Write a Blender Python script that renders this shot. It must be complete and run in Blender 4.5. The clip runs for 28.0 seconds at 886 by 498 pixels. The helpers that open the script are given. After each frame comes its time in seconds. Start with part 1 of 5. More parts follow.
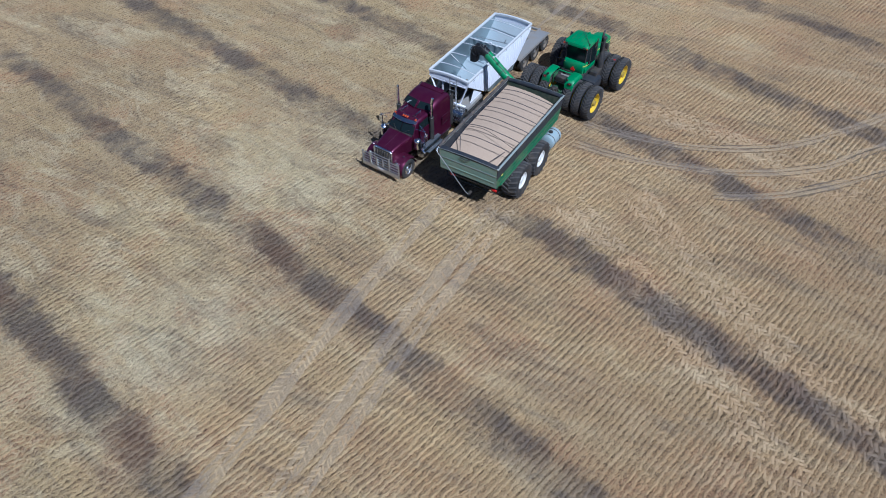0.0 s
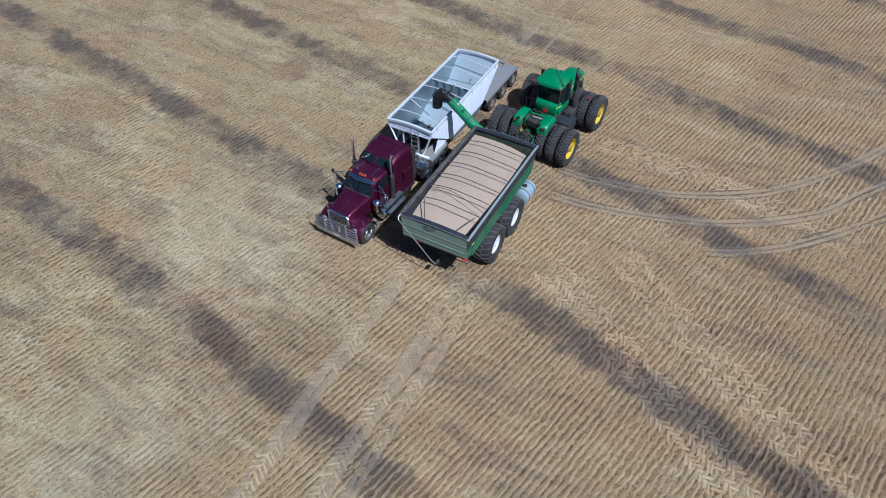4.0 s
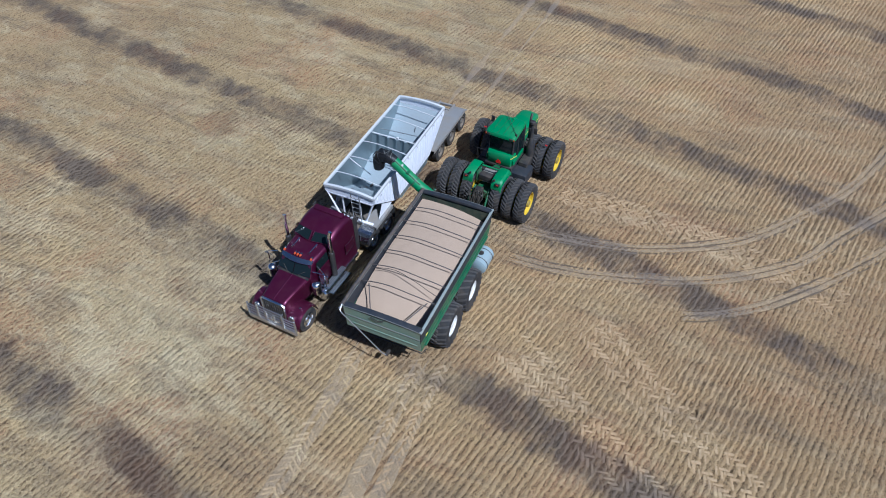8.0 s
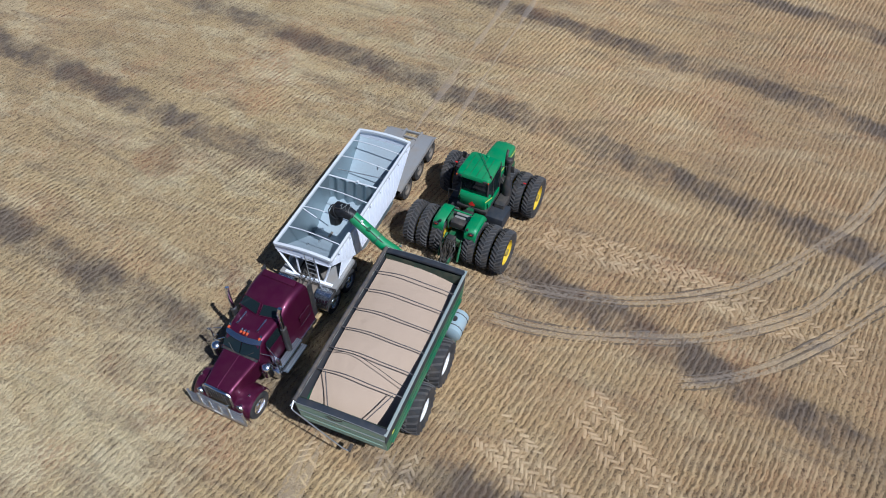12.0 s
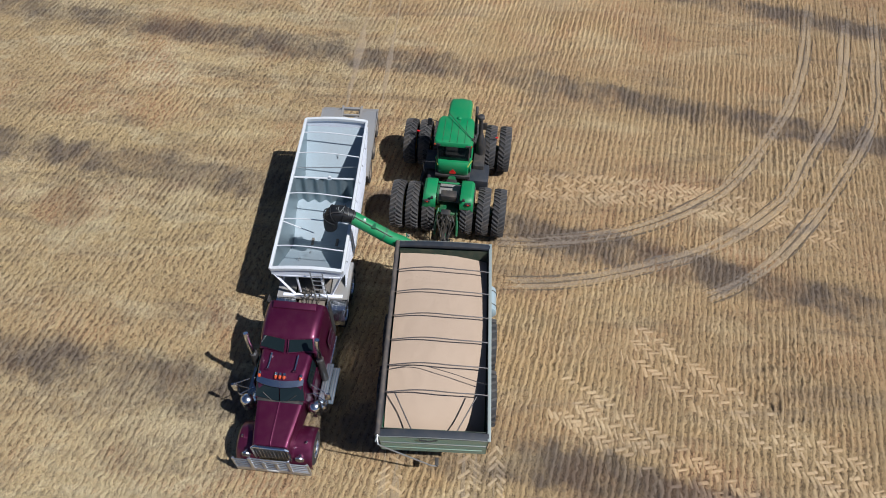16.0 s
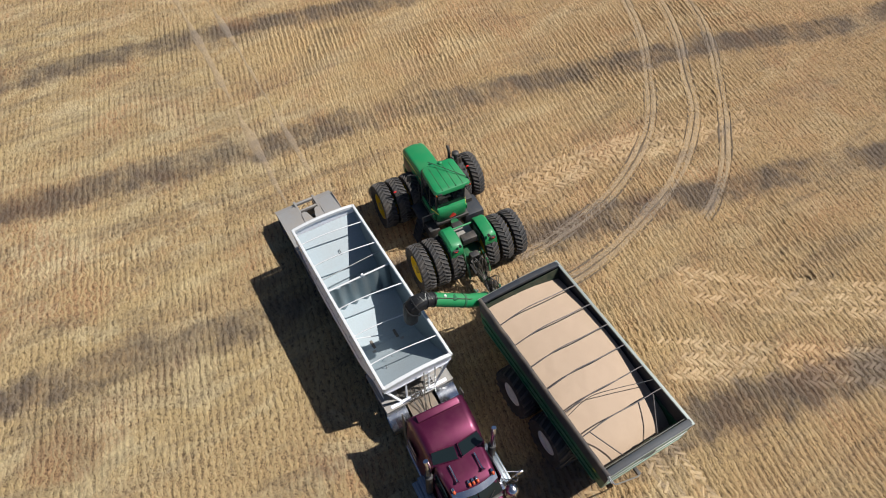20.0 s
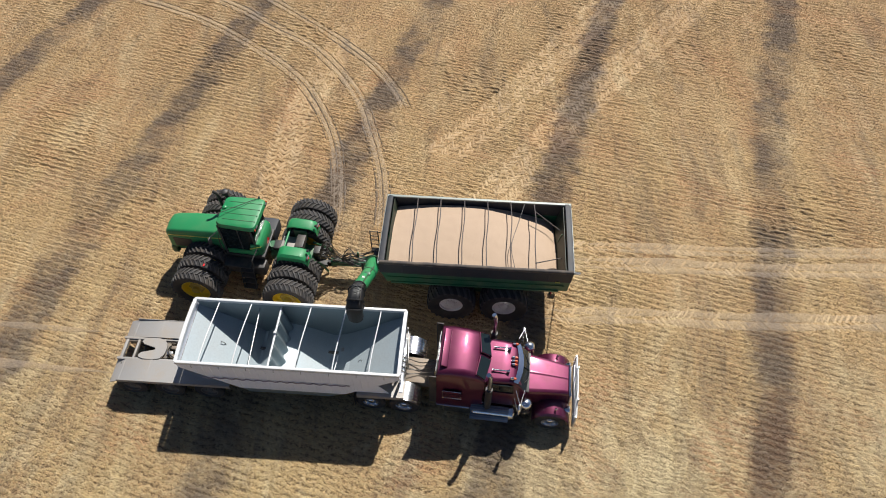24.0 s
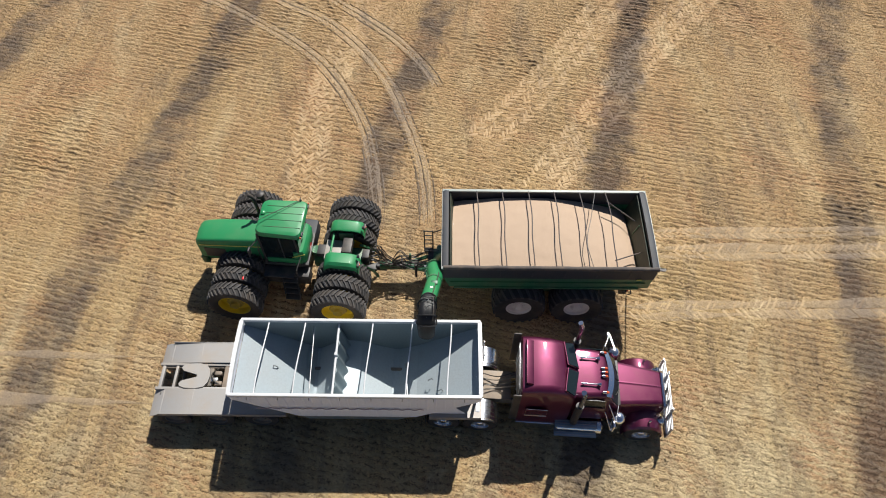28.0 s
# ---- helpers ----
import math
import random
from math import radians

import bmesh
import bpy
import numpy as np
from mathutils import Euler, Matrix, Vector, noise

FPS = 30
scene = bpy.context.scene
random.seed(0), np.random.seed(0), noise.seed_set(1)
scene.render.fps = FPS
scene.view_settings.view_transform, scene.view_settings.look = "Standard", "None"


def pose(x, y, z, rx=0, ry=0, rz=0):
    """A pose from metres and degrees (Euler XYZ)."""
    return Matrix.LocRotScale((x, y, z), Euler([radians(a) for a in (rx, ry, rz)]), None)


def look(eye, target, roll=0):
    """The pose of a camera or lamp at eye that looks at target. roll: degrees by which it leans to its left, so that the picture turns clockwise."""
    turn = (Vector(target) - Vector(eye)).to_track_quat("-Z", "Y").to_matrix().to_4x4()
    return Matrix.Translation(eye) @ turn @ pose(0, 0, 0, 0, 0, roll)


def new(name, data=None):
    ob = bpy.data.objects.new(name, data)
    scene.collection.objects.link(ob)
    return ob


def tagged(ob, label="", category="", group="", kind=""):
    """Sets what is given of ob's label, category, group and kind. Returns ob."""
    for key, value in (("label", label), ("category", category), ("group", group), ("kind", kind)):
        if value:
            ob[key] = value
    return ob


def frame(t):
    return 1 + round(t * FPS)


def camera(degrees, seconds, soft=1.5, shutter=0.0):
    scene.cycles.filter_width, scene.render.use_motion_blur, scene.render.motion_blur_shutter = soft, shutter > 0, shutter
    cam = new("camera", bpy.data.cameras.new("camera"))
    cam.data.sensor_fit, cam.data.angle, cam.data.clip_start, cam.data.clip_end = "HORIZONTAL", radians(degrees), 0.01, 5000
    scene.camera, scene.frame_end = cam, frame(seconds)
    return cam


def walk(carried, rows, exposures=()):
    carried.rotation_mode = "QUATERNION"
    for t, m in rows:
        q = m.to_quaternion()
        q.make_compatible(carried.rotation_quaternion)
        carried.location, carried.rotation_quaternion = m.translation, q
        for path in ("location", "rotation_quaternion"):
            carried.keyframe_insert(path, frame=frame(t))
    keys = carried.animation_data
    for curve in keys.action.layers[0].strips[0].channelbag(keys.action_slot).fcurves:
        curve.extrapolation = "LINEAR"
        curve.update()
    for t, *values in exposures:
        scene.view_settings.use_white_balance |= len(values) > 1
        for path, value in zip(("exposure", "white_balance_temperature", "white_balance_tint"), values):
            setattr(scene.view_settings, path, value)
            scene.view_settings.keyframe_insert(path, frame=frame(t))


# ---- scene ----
cam = camera(65.3, 28.0, soft=1.0)
PATH = [
    (0, (27.331, 16.877, 23.101), (26.163, 16.138, 21.656), -0.4),
    (0.5, (26.762, 16.626, 22.972), (25.589, 15.889, 21.529), -0.5),
    (1, (26.265, 16.307, 22.908), (25.085, 15.579, 21.466), -0.3),
    (1.5, (25.703, 16.026, 22.845), (24.52, 15.306, 21.403), -0.3),
    (2, (25.196, 15.717, 22.763), (24.006, 15.006, 21.321), -0.2),
    (2.5, (24.651, 15.454, 22.731), (23.455, 14.753, 21.29), -0.2),
    (3, (24.068, 15.163, 22.717), (22.867, 14.47, 21.276), -0.2),
    (3.5, (23.533, 14.877, 22.761), (22.329, 14.195, 21.317), -0.2),
    (5.5, (21.282, 13.904, 22.616), (20.058, 13.262, 21.17), -0.3),
    (6, (20.716, 13.666, 22.631), (19.487, 13.037, 21.184), -0.2),
    (6.5, (20.178, 13.438, 22.623), (18.94, 12.83, 21.175), -0.2),
    (7, (19.629, 13.19, 22.631), (18.381, 12.606, 21.181), -0.1),
    (7.5, (19.115, 12.991, 22.581), (17.86, 12.416, 21.133), -0.1),
    (8, (18.639, 12.81, 22.529), (17.377, 12.243, 21.084), -0.1),
    (8.5, (18.097, 12.631, 22.521), (16.829, 12.074, 21.078), -0.1),
    (9, (17.585, 12.484, 22.49), (16.311, 11.936, 21.049), -0.1),
    (9.5, (17.033, 12.275, 22.487), (15.754, 11.737, 21.046), -0.0),
    (10, (16.465, 12.068, 22.434), (15.182, 11.539, 20.993), -0.0),
    (10.5, (15.799, 11.891, 22.47), (14.517, 11.366, 21.027), -0.1),
    (11, (15.098, 11.698, 22.469), (13.821, 11.177, 21.021), -0.1),
    (11.5, (14.515, 11.479, 22.45), (13.253, 10.97, 20.985), -0.0),
    (12, (13.899, 11.342, 22.438), (12.673, 10.847, 20.938), -0.2),
    (12.5, (13.469, 11.119, 22.322), (12.272, 10.64, 20.793), -0.2),
    (13, (13.24, 10.684, 22.161), (12.07, 10.222, 20.607), -0.1),
    (13.5, (13.073, 9.951, 22.167), (11.939, 9.509, 20.58), -0.1),
    (15.5, (13.221, 5.743, 21.759), (12.033, 5.595, 20.156), 1.0),
    (16, (13.141, 4.97, 21.765), (11.936, 4.933, 20.169), 1.1),
    (16.5, (12.965, 4.231, 21.81), (11.755, 4.294, 20.219), 1.0),
    (17, (12.668, 3.491, 21.887), (11.464, 3.644, 20.298), 0.9),
    (17.5, (12.326, 2.59, 21.961), (11.13, 2.814, 20.374), 0.8),
    (18, (11.871, 1.481, 22.056), (10.691, 1.775, 20.469), 0.6),
    (18.5, (11.322, 0.239, 22.272), (10.162, 0.592, 20.681), -0.0),
    (19, (10.575, -1.382, 22.408), (9.445, -0.956, 20.814), 0.1),
    (19.5, (9.935, -2.827, 22.445), (8.832, -2.328, 20.854), -0.3),
    (20, (9.247, -4.254, 22.514), (8.19, -3.658, 20.924), -0.8),
    (20.5, (8.508, -5.623, 22.59), (7.544, -4.884, 21.001), -1.2),
    (21, (7.773, -6.85, 22.683), (6.936, -5.971, 21.094), -1.7),
    (21.5, (6.92, -7.954, 22.841), (6.267, -6.936, 21.248), -1.9),
    (22, (6.048, -8.854, 23.045), (5.522, -7.774, 21.446), -1.9),
    (22.5, (5.152, -9.65, 23.093), (4.768, -8.514, 21.493), -1.7),
    (24.5, (1.161, -11.185, 23.017), (1.114, -9.996, 21.41), 0.3),
    (25, (0.439, -11.255, 22.906), (0.399, -10.066, 21.298), 0.2),
    (25.5, (-0.231, -11.24, 22.737), (-0.263, -10.05, 21.13), 0.2),
    (26, (-0.765, -11.015, 22.571), (-0.794, -9.827, 20.962), 0.2),
    (26.5, (-1.054, -10.517, 22.406), (-1.081, -9.33, 20.797), 0.2),
    (27, (-1.144, -9.794, 22.211), (-1.168, -8.606, 20.602), 0.2),
    (27.5, (-1.122, -9.179, 22.021), (-1.14, -8.021, 20.391), 0.2),
    (28, (-1.081, -8.653, 21.766), (-1.09, -7.548, 20.099), 0.2),
]
walk(cam, [(t, look(eye, target, roll)) for t, eye, target, roll in PATH], [(0, 0.02, 4860, 10), (8, 0.05, 4950, 10), (13, 0.12, 5300, 10), (17, 0.20, 5800, 10), (22, 0.40, 6320, 10), (28, 0.45, 6330, 10)])

# ---- sky and sun ----
SUN = Vector((0.31, 0.687, 1.0)).normalized()
world = bpy.data.worlds.new("sky")
scene.world = world
world.use_nodes = True
sky = world.node_tree.nodes.new("ShaderNodeTexSky")
sky.sky_type = "NISHITA"
sky.sun_disc = False
sky.sun_elevation = math.asin(SUN.z)
sky.sun_rotation = math.atan2(SUN.x, SUN.y)
sky.dust_density = 0.4
sky.air_density = 0.6
background = world.node_tree.nodes["Background"]
background.inputs["Strength"].default_value = 0.057
world.node_tree.links.new(sky.outputs[0], background.inputs["Color"])
lamp = bpy.data.lights.new("sun", "SUN")
lamp.energy, lamp.angle, lamp.color = 5.0, radians(0.53), (1.0, 0.95, 0.86)
sun = new("sun", lamp)
sun.matrix_world = look(SUN * 60, (0, 0, 0))


# ---- materials ----
class Nodes:
    """Short writing of a node tree."""

    def __init__(self, name):
        self.mat = bpy.data.materials.new(name)
        self.mat.use_nodes = True
        self.tree = self.mat.node_tree
        self.bsdf = self.tree.nodes["Principled BSDF"]

    def put(self, socket, value):
        if isinstance(value, bpy.types.NodeSocket):
            self.tree.links.new(value, socket)
        elif isinstance(value, tuple) and len(value) == 3 and socket.type == "RGBA":
            socket.default_value = (*value, 1)
        else:
            socket.default_value = value

    def set(self, **values):
        for key, value in values.items():
            self.put(self.bsdf.inputs[key.replace("_", " ")], value)

    def node(self, kind, out=0, **values):
        n = self.tree.nodes.new(kind)
        for key, value in values.items():
            self.put(n.inputs[key.replace("_", " ")], value)
        return n.outputs[out]

    def math(self, op, a, b=0.0):
        n = self.tree.nodes.new("ShaderNodeMath")
        n.operation = op
        self.put(n.inputs[0], a)
        self.put(n.inputs[1], b)
        return n.outputs[0]

    def place(self):
        return self.node("ShaderNodeNewGeometry", 0)

    def noise(self, scale, detail=3.0, rough=0.5, vector=None, out=0, distort=0.0):
        return self.node("ShaderNodeTexNoise", out, Vector=vector or self.node("ShaderNodeTexCoord", 3), Scale=scale, Detail=detail, Roughness=rough, Distortion=distort)

    def steps(self, value, low, high, a=0.0, b=1.0):
        n = self.tree.nodes.new("ShaderNodeMapRange")
        n.interpolation_type = "SMOOTHSTEP"
        for name, v in (("Value", value), ("From Min", low), ("From Max", high), ("To Min", a), ("To Max", b)):
            self.put(n.inputs[name], v)
        return n.outputs[0]

    def mix(self, factor, a, b, blend="MIX"):
        n = self.tree.nodes.new("ShaderNodeMix")
        n.data_type, n.blend_type = "RGBA", blend
        self.put(n.inputs[0], factor)
        self.put(n.inputs[6], a)
        self.put(n.inputs[7], b)
        return n.outputs[2]

    def bump(self, height, strength=0.3, distance=0.02):
        self.put(self.bsdf.inputs["Normal"], self.node("ShaderNodeBump", 0, Height=height, Strength=strength, Distance=distance))


DUST = (0.34, 0.25, 0.16)


def surface(name, color, rough=0.5, metal=0.0, coat=0.0, dust=0.25, grain=0.1, wear=3.0, bump=0.1):
    """Paint, metal, rubber or plastic with a film of field dust in clouds and fine specks."""
    n = Nodes(name)
    cloud = n.noise(wear, 5.0, 0.6)
    fine = n.noise(wear * 22, 4.0, 0.65)
    film = n.math("MULTIPLY", n.steps(cloud, 0.35, 0.75), dust)
    specks = n.math("MULTIPLY", n.steps(fine, 0.5, 0.75), dust * 0.7)
    tone = n.mix(n.steps(fine, 0.2, 0.8, 0, grain), color, tuple(c * 0.55 for c in color))
    n.set(Base_Color=n.mix(n.math("ADD", film, specks), tone, DUST), Metallic=metal, Coat_Weight=coat, Coat_Roughness=0.06)
    n.set(Roughness=n.math("ADD", n.math("MULTIPLY", cloud, 0.2), rough - 0.08))
    if bump:
        n.bump(fine, bump, 0.004)
    return n.mat


green = surface("green_paint", (0.009, 0.205, 0.066), 0.5, coat=0.12, dust=0.07, wear=1.3)
dark_green = surface("dark_green_paint", (0.009, 0.105, 0.038), 0.42, coat=0.2, dust=0.18)
cart_green = surface("faded_green_paint", (0.012, 0.115, 0.050), 0.42, coat=0.2, dust=0.16, wear=1.5)
faded_end = surface("chalky_green_paint", (0.170, 0.265, 0.205), 0.5, dust=0.25, wear=1.5)
# cart green darkened: the shade on the inner end walls is in the colour
shaded_green = surface("shaded_inner_green", (0.010, 0.026, 0.017), 0.5, dust=0.12)
yellow = surface("yellow_paint", (0.72, 0.50, 0.012), 0.45, dust=0.18)
# dusty, and darker than the rim so the hub's shaded relief is in the colour
hub_yellow = surface("dusty_shaded_yellow_hub", (0.34, 0.24, 0.02), 0.5, dust=0.3)
yellow_line = surface("yellow_line", (0.62, 0.58, 0.10), 0.4, dust=0.1)
rubber = surface("tyre_rubber", (0.022, 0.022, 0.024), 0.8, dust=0.12, wear=2.0, grain=0.4, bump=0.3)
lug_rubber = surface("lug_rubber", (0.050, 0.050, 0.053), 0.8, dust=0.16, wear=4.0, grain=0.3, bump=0.3)
black = surface("black_steel", (0.022, 0.023, 0.026), 0.5, dust=0.16)
collar_black = surface("dark_collar", (0.018, 0.023, 0.032), 0.6, dust=0.06)
white_rim = surface("white_rim", (0.72, 0.71, 0.68), 0.5, dust=0.2)
maroon = surface("maroon_paint", (0.086, 0.0045, 0.034), 0.42, metal=0.6, coat=0.7, dust=0.03, grain=0.08, bump=0.0)
chrome = surface("chrome", (0.70, 0.71, 0.74), 0.20, metal=1.0, dust=0.06, bump=0.0)
satin = surface("satin_alloy", (0.50, 0.51, 0.53), 0.36, metal=0.9, dust=0.1, bump=0.0)
steel = surface("bare_steel", (0.45, 0.46, 0.47), 0.38, metal=0.8, dust=0.2)
tub_white = surface("white_tub", (0.84, 0.85, 0.91), 0.42, dust=0.03, wear=1.2)
# the same zinc twice: floor lightened as if sunlit, walls darkened for shade
tub_floor = surface("worn_sunlit_floor", (0.345, 0.402, 0.438), 0.5, metal=0.15, dust=0.12, wear=0.8, grain=0.25)
tub_inside = surface("shaded_zinc_inside", (0.285, 0.350, 0.380), 0.46, metal=0.75, dust=0.10, wear=0.8, grain=0.25)
grey_plate = surface("grey_plate", (0.33, 0.32, 0.31), 0.55, metal=0.3, dust=0.35, wear=1.5)
chassis = surface("chassis_paint", (0.10, 0.095, 0.09), 0.6, dust=0.4)
amber = surface("amber_lens", (0.48, 0.07, 0.02), 0.2, coat=0.6, dust=0.02)
red_lens = surface("red_lens", (0.70, 0.015, 0.015), 0.3, coat=0.4, dust=0.02)
tank_plastic = surface("tank_plastic", (0.29, 0.37, 0.40), 0.35, dust=0.15)
hose = surface("hose_rubber", (0.026, 0.025, 0.023), 0.5, dust=0.18, wear=9.0)
tarp_cloth = surface("tarp_cloth", (0.055, 0.047, 0.045), 0.75, dust=0.22, wear=4.0, bump=0.4)
purple = surface("faded_purple", (0.22, 0.19, 0.27), 0.5, dust=0.1)
sock = surface("spout_rubber", (0.007, 0.0075, 0.009), 0.5, dust=0.01, wear=6, bump=0.5)
pale_rim = surface("chalky_grey_rim", (0.30, 0.34, 0.32), 0.5, metal=0.1, dust=0.2)
rim_grey = surface("dull_grey_rim", (0.20, 0.215, 0.205), 0.45, metal=0.2, dust=0.2)
bow_grey = surface("galvanised_pipe", (0.075, 0.066, 0.066), 0.5, metal=0.1, dust=0.15)
silver = surface("white_enamel_pipe", (0.62, 0.63, 0.64), 0.4, dust=0.15)
tan_plate = surface("greasy_plate", (0.20, 0.165, 0.135), 0.6, metal=0.2, dust=0.5)
blue_steel = surface("polished_steps", (0.30, 0.36, 0.42), 0.3, metal=0.9, dust=0.12)

n = Nodes("cab_glass")
n.set(Base_Color=(0.010, 0.016, 0.017), Roughness=0.06, Metallic=0.0)
n.set(Specular_IOR_Level=0.4)
n.put(n.bsdf.inputs["Roughness"], n.steps(n.noise(3.0), 0.3, 0.8, 0.04, 0.16))
glass = n.mat

n = Nodes("grain")
fine = n.noise(160.0, 2.0, 0.6)
soft = n.noise(0.9, 4.0, 0.5)
n.set(Base_Color=n.mix(n.steps(fine, 0.3, 0.7), n.mix(soft, (0.358, 0.254, 0.174), (0.400, 0.292, 0.206)), (0.460, 0.345, 0.252)), Roughness=0.85)
n.bump(n.math("ADD", fine, n.math("MULTIPLY", n.noise(7.0, 4.0), 1.5)), 0.35, 0.012)
grain = n.mat

# the field: rows of stubble along one line, swaths of dark chaff across them
ROW = 0.245
ROW_SLOPE = 0.23
BAND, BAND_SLOPE, BAND_START, BAND_BEND = 9.5, 0.16, 3.75, 0.0026
PALE_SPOTS = ((18.5, -2.0, 6.0), (8.0, -4.6, 7.5), (-14.0, -9.5, 2.0), (-3.5, -9.8, 1.5))  # where straw lies thick


def field_colour(n):
    """Dark chaff swaths, yellow, pale and reddish patches: shared by the soil, the stubble and the straw."""
    place = n.place()
    xyz = n.tree.nodes.new("ShaderNodeSeparateXYZ")
    n.put(xyz.inputs[0], place)
    x, y = xyz.outputs[0], xyz.outputs[1]
    wander = n.math("MULTIPLY", n.math("SUBTRACT", n.noise(0.11, 2.0, 0.5, place), 0.5), 1.3)
    bend = n.math("MULTIPLY", n.math("POWER", n.math("MINIMUM", n.math("MAXIMUM", y, 0.0), 30.0), 2.0), BAND_BEND)
    across = n.math("ADD", n.math("SUBTRACT", n.math("SUBTRACT", x, n.math("MULTIPLY", y, BAND_SLOPE)), bend), wander)
    lane = n.math("PINGPONG", n.math("SUBTRACT", across, BAND_START), BAND / 2)
    ragged = n.math("MULTIPLY", n.math("SUBTRACT", n.noise(1.1, 6.0, 0.72, place), 0.5), 2.2)
    inside = n.steps(n.math("ADD", lane, ragged), 0.40, 1.20, 1.0, 0.0)
    broken = n.steps(n.noise(0.26, 5.0, 0.68, place), 0.34, 0.58, 0.24, 1.0)
    band = n.math("MULTIPLY", inside, broken)
    spot = None
    for cx, cy, size in PALE_SPOTS:
        off = n.math("ADD", n.math("POWER", n.math("SUBTRACT", x, cx), 2.0), n.math("POWER", n.math("SUBTRACT", y, cy), 2.0))
        here = n.steps(n.math("ADD", n.math("SQRT", off), n.math("MULTIPLY", n.noise(0.7, 6.0, 0.7, place, distort=0.5), 9.0)), 4.0, size + 5.0, 0.85, 0.0)
        spot = here if spot is None else n.math("MAXIMUM", spot, here)
    west = n.math("MAXIMUM", spot, 0.0)
    drawn = n.node("ShaderNodeMapping", 0, Vector=place, Rotation=(0, 0, math.atan(BAND_SLOPE)), Scale=(1.0, 0.22, 1.0))
    patch = n.noise(0.30, 4.0, 0.6, drawn, distort=0.3)
    pale = n.math("MAXIMUM", west, n.steps(n.noise(0.55, 5.0, 0.65, drawn, distort=0.5), 0.50, 0.70, 0.0, 0.55))
    red = n.steps(n.noise(0.24, 4.0, 0.6, place, distort=0.6), 0.50, 0.68)
    smear = n.steps(n.noise(0.75, 6.0, 0.7, drawn, distort=0.8), 0.50, 0.66, 0.0, 0.42)
    band = n.math("MAXIMUM", band, n.math("MULTIPLY", smear, n.math("SUBTRACT", 1.0, n.math("MULTIPLY", spot, 0.7))))
    return place, x, y, band, patch, pale, red


def strewn_patches(n, place, y):
    """Where cream straw and grey chaff lie strewn over the rows, thicker on one side."""
    along = n.node("ShaderNodeMapping", 0, Vector=place, Rotation=(0, 0, math.atan(BAND_SLOPE)), Scale=(1.0, 0.45, 1.0))
    strewn = n.math("MULTIPLY", n.steps(y, -4.0, 9.0, 1.0, 0.45), n.steps(n.noise(0.16, 3.0, 0.6, place), 0.36, 0.54, 0.40, 1.0))
    cream = n.math("MULTIPLY", n.steps(n.noise(0.62, 7.0, 0.72, along, distort=0.8), 0.49, 0.60), strewn)
    flecks = n.steps(n.noise(7.0, 4.0, 0.8, place, distort=1.0), 0.42, 0.58, 0.25, 1.0)
    grey = n.math("MULTIPLY", n.math("MULTIPLY", n.steps(n.noise(0.55, 7.0, 0.74, along, distort=1.0, out=0), 0.50, 0.60), flecks), strewn)
    return cream, n.math("MULTIPLY", grey, n.math("SUBTRACT", 1.0, n.math("MULTIPLY", cream, 0.6)))


def side_tint(n, place, y, tone):
    """Yellower straw on one side of the vehicles, more orange on the other."""
    side = n.steps(n.math("ADD", y, n.math("MULTIPLY", n.math("SUBTRACT", n.noise(0.2, 3.0, 0.6, place), 0.5), 14.0)), -5.0, 9.0)
    tone = n.mix(n.math("MULTIPLY", n.math("SUBTRACT", 1.0, side), 0.36), tone, (0.530, 0.405, 0.205))
    return n.mix(n.math("MULTIPLY", side, 0.34), tone, (0.530, 0.330, 0.155))


def far_brown(n, place, y):
    """Browner straw towards both sides of the field."""
    drift = n.math("MULTIPLY", n.noise(0.11, 3.0, 0.6, place), 16.0)
    one = n.steps(n.math("ADD", y, drift), 14.0, 32.0, 0.0, 0.6)
    two = n.steps(n.math("SUBTRACT", drift, y), 14.0, 32.0, 0.0, 0.6)
    return n.math("MAXIMUM", one, two)


n = Nodes("stubble_field")
place, x, y, band, patch, pale, red = field_colour(n)
turned = n.node("ShaderNodeMapping", 0, Vector=place, Rotation=(0, 0, math.atan(ROW_SLOPE)))
long_grain = n.node("ShaderNodeMapping", 0, Vector=turned, Scale=(1.3, 2.0, 1.0))
straws = n.noise(5.5, 4.0, 0.7, long_grain, distort=0.8)
litter = n.noise(17.0, 4.0, 0.75, place, distort=1.5)
clods = n.noise(5.0, 5.0, 0.65, place)
wavy = n.math("MULTIPLY", n.noise(0.8, 3.0, 0.6, place), 0.13)
rows = n.math("COSINE", n.math("MULTIPLY", n.math("ADD", n.math("ADD", y, n.math("MULTIPLY", x, ROW_SLOPE)), wavy), math.tau / ROW / math.hypot(1, ROW_SLOPE)))
shown = n.steps(n.noise(0.45, 4.0, 0.6, place), 0.36, 0.64, 0.12, 1.0)
rowmask = n.math("MULTIPLY", n.math("SUBTRACT", n.steps(rows, -0.9, 0.8), 0.5), shown)
straw = n.mix(n.steps(patch, 0.40, 0.60), (0.594, 0.427, 0.211), (0.558, 0.356, 0.180))
straw = n.mix(n.math("MULTIPLY", pale, 0.85), straw, (0.648, 0.540, 0.333))
straw = n.mix(far_brown(n, place, y), straw, (0.378, 0.248, 0.128))
specks = n.steps(n.noise(2.2, 6.0, 0.8, place, distort=0.6), 0.52, 0.68, 0.0, 0.55)
straw = side_tint(n, place, y, straw)
straw = n.mix(specks, straw, (0.270, 0.211, 0.140))
straw = n.mix(n.math("MULTIPLY", red, 0.6), straw, (0.540, 0.302, 0.158))
cream, grey = strewn_patches(n, place, y)
straw = n.mix(n.math("MULTIPLY", cream, 0.36), straw, (0.700, 0.600, 0.385))
